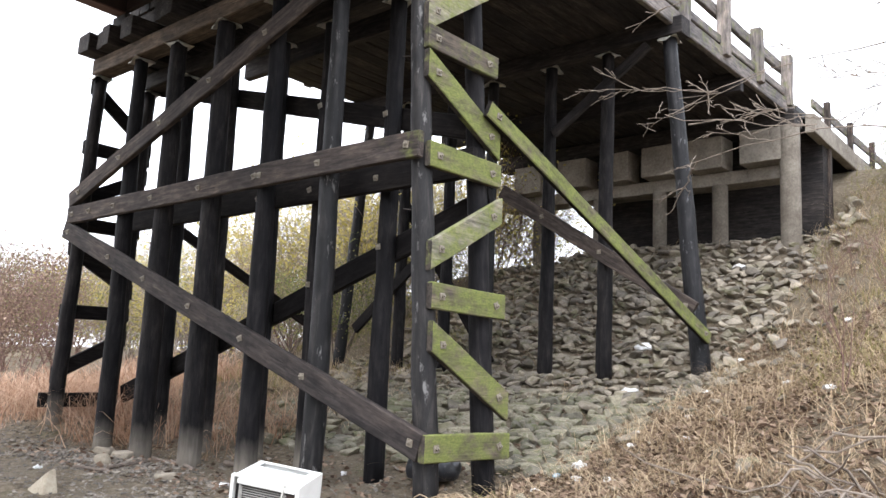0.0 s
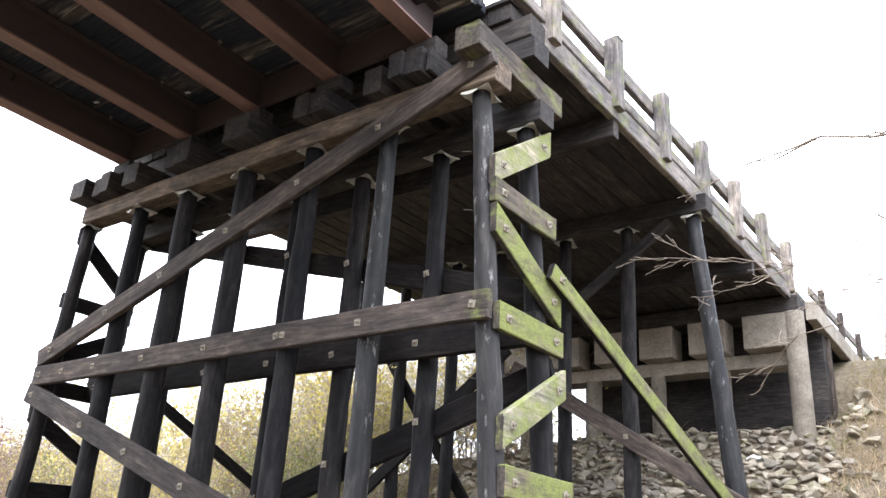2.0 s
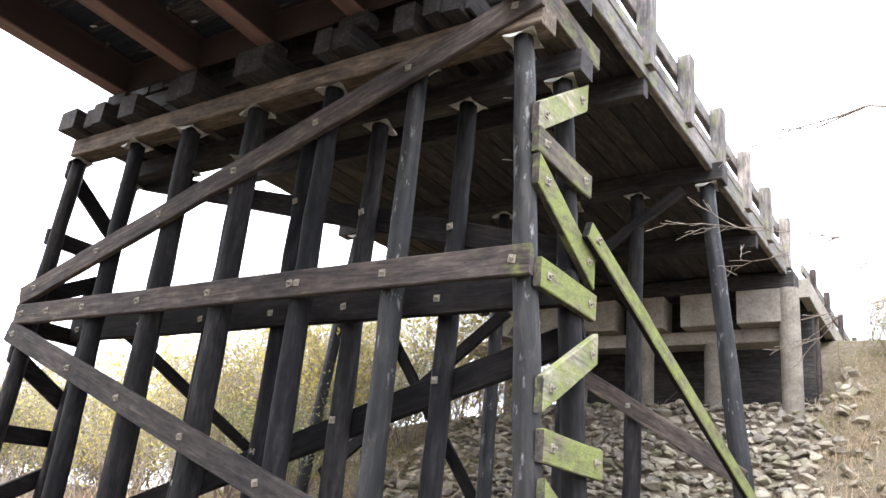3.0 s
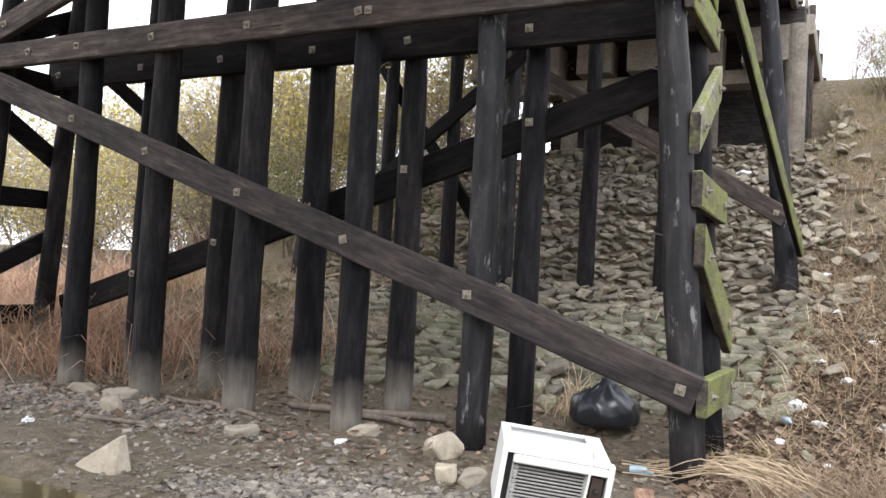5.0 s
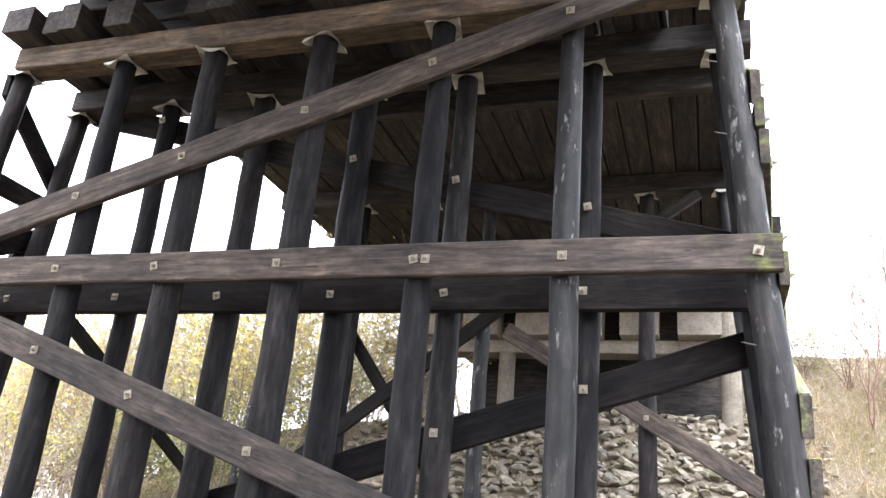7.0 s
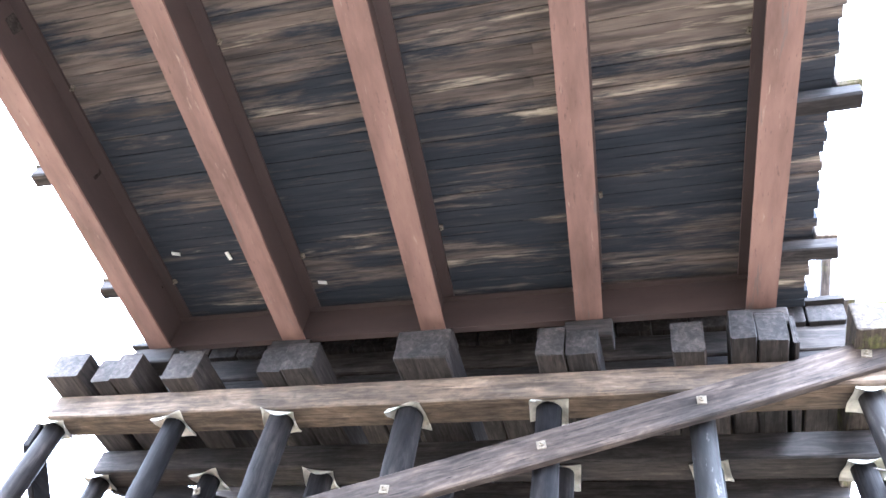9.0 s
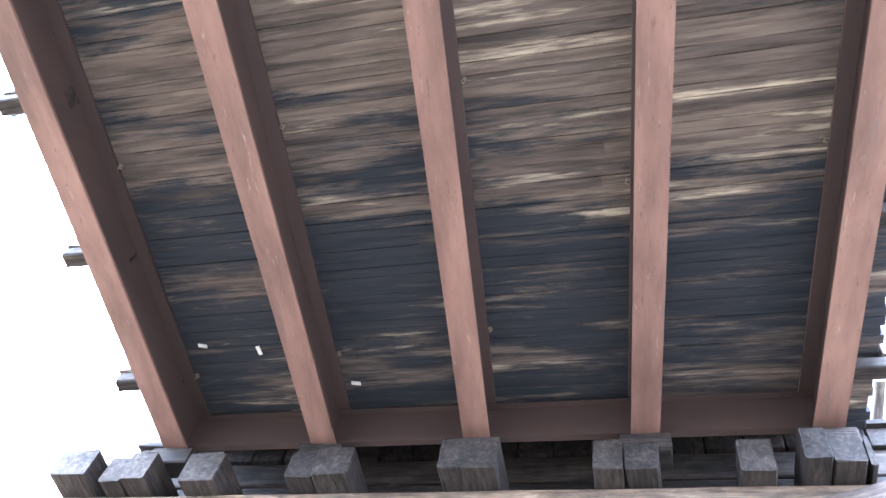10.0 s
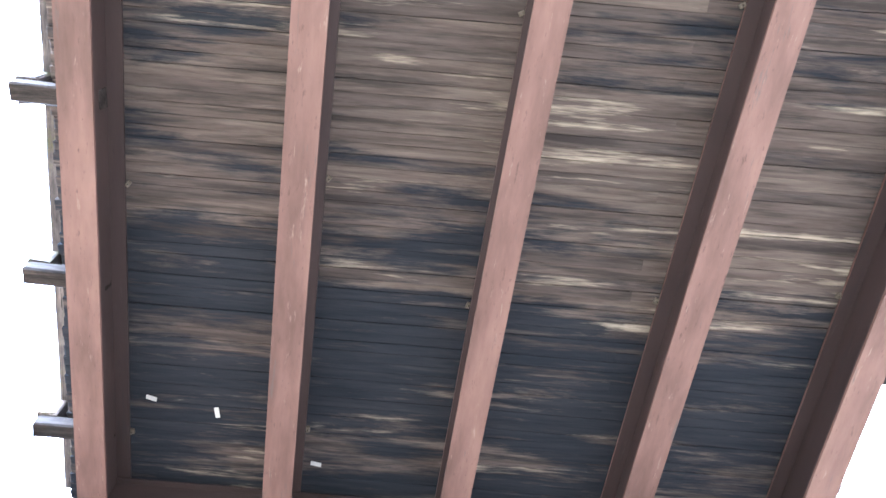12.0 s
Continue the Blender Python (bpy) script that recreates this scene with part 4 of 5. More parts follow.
# ---- things left on the bank ----
def air_conditioner():
    w, d, h = 0.576, 0.475, 0.385
    t = thing("air_conditioner", (0, 0, 0), "white window air conditioner lying dumped on gravel", "air conditioner")
    for piece, lo, hi in (("side_panel", (-w / 2, -d / 2 + 0.03, 0.012), (-w / 2 + 0.012, d / 2, h)), ("side_panel", (w / 2 - 0.012, -d / 2 + 0.03, 0.012), (w / 2, d / 2, h)),
                          ("back_panel", (-w / 2 + 0.012, d / 2 - 0.012, 0.012), (w / 2 - 0.012, d / 2, h - 0.012)), ("base_pan", (-w / 2 + 0.012, -d / 2 + 0.03, 0.012), (w / 2 - 0.012, d / 2 - 0.012, 0.024))):
        v, f = [], []
        box_part(v, f, lo, hi)
        attach(piece, mesh_from(piece, v, f, WHITE), Matrix(), t)
    v, f = [], []
    for lo, hi in (((-w / 2 + 0.012, -d / 2 + 0.03, h - 0.012), (w / 2 - 0.012, d / 2 - 0.14, h)), ((-w / 2 + 0.012, d / 2 - 0.03, h - 0.012), (w / 2 - 0.012, d / 2, h)), ((-w / 2 + 0.012, d / 2 - 0.14, h - 0.012), (-w / 2 + 0.05, d / 2 - 0.03, h)), ((w / 2 - 0.09, d / 2 - 0.14, h - 0.012), (w / 2 - 0.012, d / 2 - 0.03, h))):
        box_part(v, f, lo, hi)
    attach("top_panel", mesh_from("top_panel", v, f, WHITE), Matrix(), t)
    v, f = [], []
    for lo, hi in (((-w / 2 - 0.012, -d / 2, 0), (-w / 2 + 0.016, -d / 2 + 0.05, h + 0.01)), ((w / 2 - 0.02, -d / 2, 0), (w / 2 + 0.012, -d / 2 + 0.05, h + 0.01)), ((-w / 2 + 0.016, -d / 2 + 0.008, h - 0.008), (w / 2 - 0.02, -d / 2 + 0.05, h + 0.006)), ((-w / 2 + 0.05, -d / 2 - 0.006, h - 0.052), (w / 2 - 0.022, -d / 2 + 0.03, h - 0.012)), ((-w / 2 + 0.016, -d / 2, 0), (w / 2 - 0.02, -d / 2 + 0.05, 0.018))):
        box_part(v, f, lo, hi)
    me = mesh_from("front_frame", v, f, WHITE)
    bm = bmesh.new()
    bm.from_mesh(me)
    bmesh.ops.bevel(bm, geom=bm.edges[:], offset=0.004, segments=2, affect="EDGES")
    bm.to_mesh(me)
    bm.free()
    attach("front_frame", me, Matrix(), t)
    # black sheet behind the grille in place of the dark hollow
    v, f = [], []
    box_part(v, f, (-w / 2 + 0.014, -d / 2 + 0.06, 0.02), (w / 2 - 0.018, -d / 2 + 0.075, h - 0.01))
    attach("cavity", mesh_from("cavity", v, f, BLACK), Matrix(), t, "black sheet in place of the shaded interior")
    # black sheet under the top slot, standing for the shade in it
    v, f = [], []
    box_part(v, f, (-w / 2 + 0.045, d / 2 - 0.14, h - 0.05), (w / 2 - 0.085, d / 2 - 0.03, h - 0.035))
    attach("top_opening", mesh_from("top_opening", v, f, BLACK), Matrix(), t, "black sheet that darkens the slot in the top")
    v, f = [], []
    box_part(v, f, (-0.19, -0.006, -0.0045), (0.19, 0.006, 0.0))
    slat = mesh_from("slat", v, f, GRILLE)
    for i in range(13):
        attach("slat", slat, pose(-0.035, -d / 2 + 0.04, 0.085 + i * 0.0195, 12, 0, 0), t)
    v, f = [], []
    box_part(v, f, (-0.006, -0.01, 0), (0.006, 0.006, 0.25))
    side = mesh_from("grille_side", v, f, GRILLE)
    for gx in (-0.23, 0.16):
        attach("grille_side", side, pose(gx, -d / 2 + 0.042, 0.075), t)
    lv, lf = lathe([(0.011, 0), (0.013, 0.008), (0.013, 0.012), (0.011, 0.016)], 8)
    curl = mesh_from("coil_bend", [(x, z * 0.3 - d / 2 + 0.026, y) for x, y, z in lv], lf, GRILLE)
    for gx in (-0.212, 0.172):
        for i in range(9):
            attach("coil_bend", curl, pose(gx, 0, 0.09 + i * 0.026), t)
    v, f = [], []
    box_part(v, f, (0.192, -d / 2 + 0.02, 0.06), (0.252, -d / 2 + 0.058, 0.315))
    panel = attach("control_panel", mesh_from("control_panel", v, f, BROWN), Matrix(), t, "dark brown control panel")
    for kz in (0.12, 0.18, 0.24):
        lv, lf = lathe([(0.016, 0), (0.014, 0.014), (0.006, 0.016)], 10)
        attach("knob", mesh_from("knob", lv, lf, BLACK), pose(0.222, -d / 2 + 0.02, kz, 90, 0, 0), panel)
    return t


def tube(name, pts, r, mat, sides=6):
    cu = bpy.data.curves.new(name, "CURVE")
    cu.dimensions, cu.bevel_depth, cu.bevel_resolution, cu.use_fill_caps = "3D", r, 2, True
    sp = cu.splines.new("POLY")
    sp.points.add(len(pts) - 1)
    for p, q in zip(sp.points, pts):
        p.co = (*q, 1)
    cu.materials.append(mat)
    return cu


ac = air_conditioner()
AC = pose(-0.31, -1.125, -0.02, 9, 6.5, 27) @ Matrix.Scale(1.05, 4)
ac.matrix_basis = AC
cord = [AC @ Vector(p) for p in ((0.2, -0.1, 0.40), (0.19, -0.2, 0.412), (0.17, -0.25, 0.39), (0.16, -0.262, 0.2), (0.15, -0.28, 0.03))] + [Vector((0.02, -1.62, -0.03)), Vector((0.06, -2.0, -0.02)), Vector((0.02, -2.4, -0.03))]
cd = new("power_cord", tube("power_cord", cord, 0.008, CABLE))
tagged(cd, "pale plastic power cord trailing over the air conditioner", "cord")


def trash_bag():
    bm = bmesh.new()
    bmesh.ops.create_icosphere(bm, subdivisions=4, radius=1.0)
    for v in bm.verts:
        c = v.co
        fold = 0.06 * math.sin(9 * math.atan2(c.y, c.x) + 3 * c.z) * max(0, c.z + 0.3) + 0.10 * noise.noise(c * 2.1) + 0.05 * noise.noise(c * 5)
        s = 1 + fold
        z = c.z * s
        if z < -0.35:
            z = -0.35 + (z + 0.35) * 0.2
        top = smooth01(0.35, 1.0, c.z)
        v.co = (c.x * s * (1 - 0.62 * top), c.y * s * (1 - 0.62 * top), z * 0.86 * (1 + 0.12 * top) + 0.3)
    me = bpy.data.meshes.new("trash_bag")
    bm.to_mesh(me)
    bm.free()
    me.materials.append(BAG)
    me.polygons.foreach_set("use_smooth", [True] * len(me.polygons))
    ob = new("trash_bag", me)
    ob.matrix_basis = Matrix.LocRotScale((-0.62, 1.25, ground_z(-0.62, 1.25) + 0.08), Euler((0, 0, 0.5)), (0.30, 0.25, 0.30))
    tagged(ob, "full black plastic trash bag on the stones", "trash bag")


trash_bag()
ob = timber("loose_board", (0.12, -0.42, 0.02), (0.47, -1.62, -0.01), 0.125, 0.025, BOARD, None)
tagged(ob, "short reddish brown board lying on the bank", "board")
for a, b, r in (((-3.4, 0.45, 0.06), (-1.9, 0.75, 0.08), 0.035), ((-3.0, 0.62, 0.07), (-2.0, 0.4, 0.08), 0.028), ((-4.7, 0.2, 0.06), (-3.4, 0.0, 0.07), 0.02), ((-4.25, -0.15, 0.07), (-4.05, -0.75, 0.09), 0.025), ((-4.4, -1.0, 0.04), (-3.9, -0.8, 0.06), 0.018)):
    a, b = Vector(a), Vector(b)
    pts = [a.lerp(b, i / 6) + Vector((0, 0, 0.03 * math.sin(i * 2.1))) for i in range(7)]
    tagged(new("driftwood", tube("driftwood", [(p.x, p.y, ground_z(p.x, p.y) + r + 0.01) for p in pts], r, BARK)), "grey driftwood stick between the pile feet", "driftwood", "driftwood at the pile feet")


def crumple(name, x, y, s, mat, label, flat=0.5):
    bm = bmesh.new()
    bmesh.ops.create_icosphere(bm, subdivisions=2, radius=0.5)
    off = Vector((x * 3, y * 3, 0))
    for v in bm.verts:
        v.co *= 1 + 0.75 * noise.noise(v.co * 3.3 + off)
    me = bpy.data.meshes.new(name)
    bm.to_mesh(me)
    bm.free()
    me.materials.append(mat)
    ob = new(name, me)
    ob.matrix_basis = Matrix.LocRotScale((x, y, ground_z(x, y) + s * flat * 0.3), Euler((0, 0, x * 9)), (s, s * 0.7, s * flat))
    tagged(ob, label, "litter", "litter on the bank")


for x, y, s in ((1.05, 1.55, 0.12), (0.86, 1.9, 0.2), (0.8, 1.2, 0.13), (1.25, 2.3, 0.16), (1.45, 3.3, 0.14), (0.55, -0.95, 0.1), (0.75, -0.75, 0.14), (0.62, -1.35, 0.09), (0.85, -1.28, 0.08), (1.05, -1.05, 0.1), (0.95, -1.5, 0.07), (1.3, -1.2, 0.09), (1.15, 0.6, 0.11), (1.5, 1.4, 0.12), (1.0, 2.9, 0.12), (1.9, 2.2, 0.12), (3.0, 3.1, 0.2), (2.3, 4.0, 0.16), (-0.35, 5.2, 0.26), (-1.0, 6.9, 0.28), (0.9, 6.2, 0.14), (-1.9, 1.1, 0.1), (-2.3, -0.3, 0.12), (-4.7, -1.3, 0.1), (-3.2, -1.9, 0.08), (2.2, 6.9, 0.16), (1.1, 4.6, 0.14), (-0.7, 10.3, 0.3)):
    crumple("crumpled_litter", x, y, s, LITTER, "crumpled scrap of white plastic litter")
crumple("blue_wrapper", 0.82, -1.2, 0.07, BLUE, "crumpled blue plastic wrapper")
v, f = lathe([(0.028, 0), (0.032, 0.01), (0.032, 0.12), (0.03, 0.13), (0.012, 0.17), (0.012, 0.19)], 14)
for x, y, rz in ((-0.12, 0.2, 70), (0.78, 1.62, 20), (1.0, -0.2, 130)):
    b = new("plastic_bottle", mesh_from("plastic_bottle", list(v), list(f), BOTTLE, True))
    b.matrix_basis = pose(x, y, ground_z(x, y) + 0.04, 88, 0, rz)
    tagged(b, "clear bluish plastic bottle lying on the ground", "bottle", "bottles on the bank")
v, f = lathe([(0.05, 0), (0.065, 0.1), (0.075, 0.16), (0.078, 0.162), (0.078, 0.17), (0.07, 0.168), (0.05, 0.02)], 16)
b = new("foam_cup", mesh_from("foam_cup", v, f, LITTER, True))
b.matrix_basis = pose(0.075, -0.92, ground_z(0.075, -0.92) + 0.0, 10, 15, 0) @ Matrix.Scale(0.6, 4)
tagged(b, "white disposable cup stack beside the air conditioner", "cup")


# ---- plants ----
def blades(name, spots, mat, label, category, hmin, hmax, lean=0.5, width=0.006, seed=0, lie=1.0):
    r = random.Random(seed)
    verts, faces = [], []
    for x, y, count, spread in spots:
        for _ in range(count):
            px, py = r.gauss(x, spread), r.gauss(y, spread)
            z, h, a, up = ground_z(px, py) - 0.01, r.uniform(hmin, hmax), r.uniform(0, 6.28), lie * r.uniform(0.6, 1.4)
            bend, wdt = r.uniform(0.05, lean) * h, width * r.uniform(0.6, 1.5)
            dx, dy, sx, sy = math.cos(a), math.sin(a), -math.sin(a) * wdt, math.cos(a) * wdt
            k = len(verts)
            for s, b, w in ((0, 0, 1), (0.5, 0.3, 0.9), (0.85, 0.75, 0.6)):
                verts += [(px + dx * bend * b + sx * w, py + dy * bend * b + sy * w, z + h * s * up), (px + dx * bend * b - sx * w, py + dy * bend * b - sy * w, z + h * s * up)]
            verts.append((px + dx * bend * 1.25, py + dy * bend * 1.25, z + h * up * r.uniform(0.5, 1)))
            faces += [(k, k + 1, k + 3, k + 2), (k + 2, k + 3, k + 5, k + 4), (k + 4, k + 5, k + 6)]
    return tagged(new(name, mesh_from(name, verts, faces, mat)), label, category, kind="stuff")


r = random.Random(9)
blades("rust_grass", [(r.uniform(-13, -6.0), r.uniform(0.2, 4.0), 60, 0.3) for _ in range(90)] + [(r.uniform(-15, -8.0), r.uniform(-1.8, 1.5), 50, 0.4) for _ in range(80)] + [(r.uniform(-6.6, -4.2), r.uniform(1.2, 2.6), 30, 0.2) for _ in range(16)], RUSTGRASS, "tall rust-red dry grass on the creek bank", "grass", 0.25, 1.0, 1.5, 0.006, 1, 0.6)
blades("dry_grass", [(gx, gy, 60, 0.32) for gx, gy in ((r.uniform(0.9, 6.0), r.uniform(0.6, 13)) for _ in range(420)) if gx > 2.1 or gy > 3.6] + [(r.uniform(0.7, 2.4), r.uniform(0.5, 3.8), 34, 0.2) for _ in range(60)] + [(-1.1, 1.55, 60, 0.08), (-4.5, 0.6, 30, 0.15), (-3.3, 0.7, 20, 0.12), (-5.6, 0.5, 40, 0.15)] + [(r.uniform(-14, -6), r.uniform(3, 14), 40, 0.4) for _ in range(130)] + [(r.uniform(-7.5, -4.0), r.uniform(2, 6.5), 60, 0.25) for _ in range(60)] + [(r.uniform(-7, 1), r.uniform(2, 12.5), 14, 0.15) for _ in range(60)], STRAW, "straw-coloured dry grass on the embankment", "grass", 0.15, 0.55, 1.7, 0.0032, 2, 0.45)
blades("green_weeds", [(r.uniform(1.9, 6.5), r.uniform(3.5, 11), 60, 0.3) for _ in range(70)] + [(r.uniform(0.6, 5.0), r.uniform(9, 15), 60, 0.3) for _ in range(40)] + [(r.uniform(-14, -4.4), r.uniform(2.8, 9), 60, 0.3) for _ in range(110)] + [(0.62, 0.62, 30, 0.1)], WEED, "low faded green weeds among dry grass", "weeds", 0.06, 0.3, 1.5, 0.0045, 3, 0.65)
blades("dead_bracken", [(r.uniform(0.75, 2.6), r.uniform(-0.7, 0.2), 190, 0.15) for _ in range(44)] + [(r.uniform(2.4, 5.2), r.uniform(-1.8, 1.0), 90, 0.22) for _ in range(40)], BRACKEN, "matted tan dead grass lying beside the trestle", "grass", 0.15, 0.45, 1.5, 0.0026, 4, 0.36)


def fallen_leaves():
    rr = random.Random(12)
    verts, faces = [], []
    for _ in range(36000):
        x, y = rr.uniform(0.3, 6.5), rr.uniform(-2.5, 7.5)
        if rr.random() < 0.25:
            x, y = rr.uniform(-7, 1), rr.uniform(-1.0, 12)
        if rr.random() < 0.3:
            x, y = rr.uniform(0.4, 3.0), rr.uniform(-1.8, 4.5)
        s, a, z = rr.uniform(0.018, 0.05), rr.uniform(0, 6.28), ground_z(x, y) + rr.uniform(0.01, 0.05)
        c, d = math.cos(a) * s, math.sin(a) * s
        t1, t2 = rr.uniform(-0.6, 0.6) * s, rr.uniform(-0.6, 0.6) * s
        k = len(verts)
        verts += [(x - c, y - d, z), (x - d * 0.6, y + c * 0.6, z + t1), (x + c, y + d, z + t2), (x + d * 0.6, y - c * 0.6, z - t1)]
        faces.append((k, k + 1, k + 2, k + 3))
    tagged(new("fallen_leaves", mesh_from("fallen_leaves", verts, faces, DEADLEAF)), "fallen brown leaves strewn over the embankment", "leaves", kind="stuff")


fallen_leaves()


def branching(seed, height, trunk_r, levels, spread, kids, stems=1, droop=0.0, first=0.25):
    """Tapered limbs as (points, radii) and the places of their tips."""
    rr, limbs, tips = random.Random(seed), [], []

    def grow(p, d, length, rad, level):
        pts, rads, n = [p.copy()], [rad], 6
        for i in range(n):
            d = (d + Vector((rr.gauss(0, 0.13), rr.gauss(0, 0.13), rr.gauss(0, 0.1) + (0.04 if level < 2 else -droop)))).normalized()
            p = p + d * length / n
            pts.append(p.copy())
            rads.append(rad * (1 - 0.75 * (i + 1) / n))
        limbs.append((pts, rads))
        if level >= levels:
            tips.extend(pts[2:])
            return
        for _ in range(kids):
            s = rr.uniform(first if level == 0 else 0.2, 1.0)
            i = min(n - 1, int(s * n))
            axis_v = Vector((rr.gauss(0, 1), rr.gauss(0, 1), rr.gauss(0, 0.6))).normalized()
            nd = (pts[i + 1] - pts[i]).normalized() * (1 - spread) + axis_v * spread
            grow(pts[i].lerp(pts[i + 1], s * n - i), nd.normalized(), length * rr.uniform(0.42, 0.68), rads[i] * 0.6, level + 1)

    for s in range(stems):
        d = Vector((rr.gauss(0, 0.1 if stems == 1 else 0.35), rr.gauss(0, 0.1 if stems == 1 else 0.35), 1)).normalized()
        grow(Vector((rr.gauss(0, 0.02 * stems), rr.gauss(0, 0.02 * stems), 0)), d, height * rr.uniform(0.8, 1), trunk_r, 0)
    return limbs, tips


def limb_mesh(name, limbs, mat, sides=5):
    verts, faces = [], []
    for pts, rads in limbs:
        k, n = len(verts), len(pts)
        for i, (p, q) in enumerate(zip(pts, rads)):
            d = (pts[min(i + 1, n - 1)] - pts[max(i - 1, 0)]).normalized()
            u = d.orthogonal().normalized()
            w = d.cross(u)
            verts += [tuple(p + (u * math.cos(2 * math.pi * j / sides) + w * math.sin(2 * math.pi * j / sides)) * max(q, 0.004)) for j in range(sides)]
        for i in range(n - 1):
            faces += [(k + i * sides + j, k + i * sides + (j + 1) % sides, k + (i + 1) * sides + (j + 1) % sides, k + (i + 1) * sides + j) for j in range(sides)]
    return mesh_from(name, verts, faces, mat, True)


def leaf_mesh(name, tips, per, size, mat, seed, spread=0.12):
    rr = random.Random(seed)
    verts, faces = [], []
    for t in tips:
        for _ in range(per):
            p = t + Vector((rr.gauss(0, spread), rr.gauss(0, spread), rr.gauss(0, spread)))
            u = Vector((rr.gauss(0, 1), rr.gauss(0, 1), rr.gauss(0, 1))).normalized()
            w = u.orthogonal().normalized()
            s = size * rr.uniform(0.6, 1.3)
            k = len(verts)
            verts += [tuple(p - u * s), tuple(p + w * s * 0.5), tuple(p + u * s), tuple(p - w * s * 0.5)]
            faces.append((k, k + 1, k + 2, k + 3))
    return mesh_from(name, verts, faces, mat)


def plant(name, label, category, group, seed, height, rad, levels, spread, kids, stems, bark, leaf=None, per=3, size=0.05, droop=0.0, first=0.25, sides=4, lspread=0.12):
    limbs, tips = branching(seed, height, rad, levels, spread, kids, stems, droop, first)
    t = thing(name, (0, 0, 0), label, category, group)
    attach("trunk" if stems == 1 else "stem", limb_mesh("trunk", limbs[:stems], bark, 7), Matrix(), t)
    attach("branchwork", limb_mesh("branchwork", limbs[stems:] or limbs, bark, sides), Matrix(), t)
    if leaf:
        attach("crown", leaf_mesh("crown", tips, per, size, leaf, seed, lspread), Matrix(), t)
    return t


def spread_out(t, places):
    for i, (x, y, rz, s) in enumerate(places):
        m = Matrix.LocRotScale((x, y, ground_z(x, y, False) - 0.05), Euler((0, 0, radians(rz))), (s, s, s))
        if i == 0:
            first_m = m
        else:
            c = copy_thing(t, m)
            c.scale = (s, s, s)
    t.matrix_basis = first_m


r = random.Random(31)
spread_out(plant("yellow_bush", "bushy shrub with thin stems and yellowing leaves", "bush", "shrubs beyond the trestle", 41, 3.2, 0.03, 2, 0.55, 5, 7, BARK, YELLOW, 2, 0.058, lspread=0.2),
           [(-9.5, 8.5, 0, 1.0), (-12.0, 10.0, 80, 1.2), (-8.5, 12.0, 150, 1.1), (-15.5, 9.5, 200, 1.1), (-13.5, 6.0, 290, 0.8), (-19, 11, 20, 1.2), (3.2, 12.5, 45, 0.35), (5.0, 11.0, 145, 0.45), (2.0, 14.0, 245, 0.4)])
spread_out(plant("green_bush", "dense shrub with late green leaves", "bush", "shrubs beyond the trestle", 43, 2.4, 0.025, 2, 0.6, 5, 7, BARK, GREEN, 5, 0.036, lspread=0.2),
           [(-8.2, 6.5, 0, 0.8), (-10.5, 6.8, 70, 0.9), (-17, 7.5, 220, 1.1), (-7.8, 9.3, 300, 0.8), (-22, 9, 10, 1.3), (1.6, 13.2, 60, 0.45), (6.0, 14.0, 160, 0.5)])
spread_out(plant("bare_thicket", "tangle of bare russet twigs", "bush", "bare thickets", 47, 3.6, 0.025, 2, 0.5, 7, 9, RUSSET, GREEN, 1, 0.03, sides=3, lspread=0.2),
           [(-10, 17, 0, 1.3), (-14, 16, 60, 1.4), (-18, 15, 120, 1.3), (-23, 14, 180, 1.4), (-7, 18, 240, 1.2), (-28, 12, 300, 1.5), (-21, 19, 30, 1.6), (-33, 15, 90, 1.6), (-26, 6, 200, 1.0), (-20, 3.5, 250, 0.8), (-16, 3.0, 310, 0.7), (-9.6, 9.6, 15, 0.85), (-12.6, 11.2, 130, 0.95), (-7.6, 11.6, 215, 0.8), (-15.2, 11.6, 300, 0.95), (-11.0, 7.2, 77, 0.7), (1.6, 13.6, 20, 0.36), (2.4, 12.6, 140, 0.4), (1.1, 15.6, 220, 0.45), (3.0, 11.4, 300, 0.36), (3.5, 16, 60, 0.8), (6.5, 17, 10, 0.9), (9, 15, 80, 0.9), (-38, 8, 0, 1.5), (-30, 3, 45, 1.2), (-45, 12, 100, 1.8)])
spread_out(plant("brown_scrub", "dense scrub of faded brown and grey leaves", "bush", "scrub along the far bank", 61, 3.0, 0.025, 2, 0.6, 6, 8, RUSSET, DEADLEAF, 3, 0.05, sides=3, lspread=0.2),
           [(-17, 2.2, 0, 0.7), (-20, 5.5, 50, 1.0), (-23, 2.5, 100, 0.9), (-26, 8.5, 150, 1.2), (-29, 5.5, 200, 1.2), (-34, 9.5, 250, 1.4), (-38, 5, 300, 1.3), (-44, 9, 20, 1.6), (-50, 14, 70, 1.8), (-36, 16, 120, 1.6), (-18, 12.5, 170, 1.0), (-58, 20, 10, 2.0), (-47, 20, 200, 1.8), (-13, 10.8, 75, 0.6), (-16.5, 8.4, 15, 0.6), (-19.5, 10.6, 95, 0.7), (-15, 13.2, 140, 0.8)])
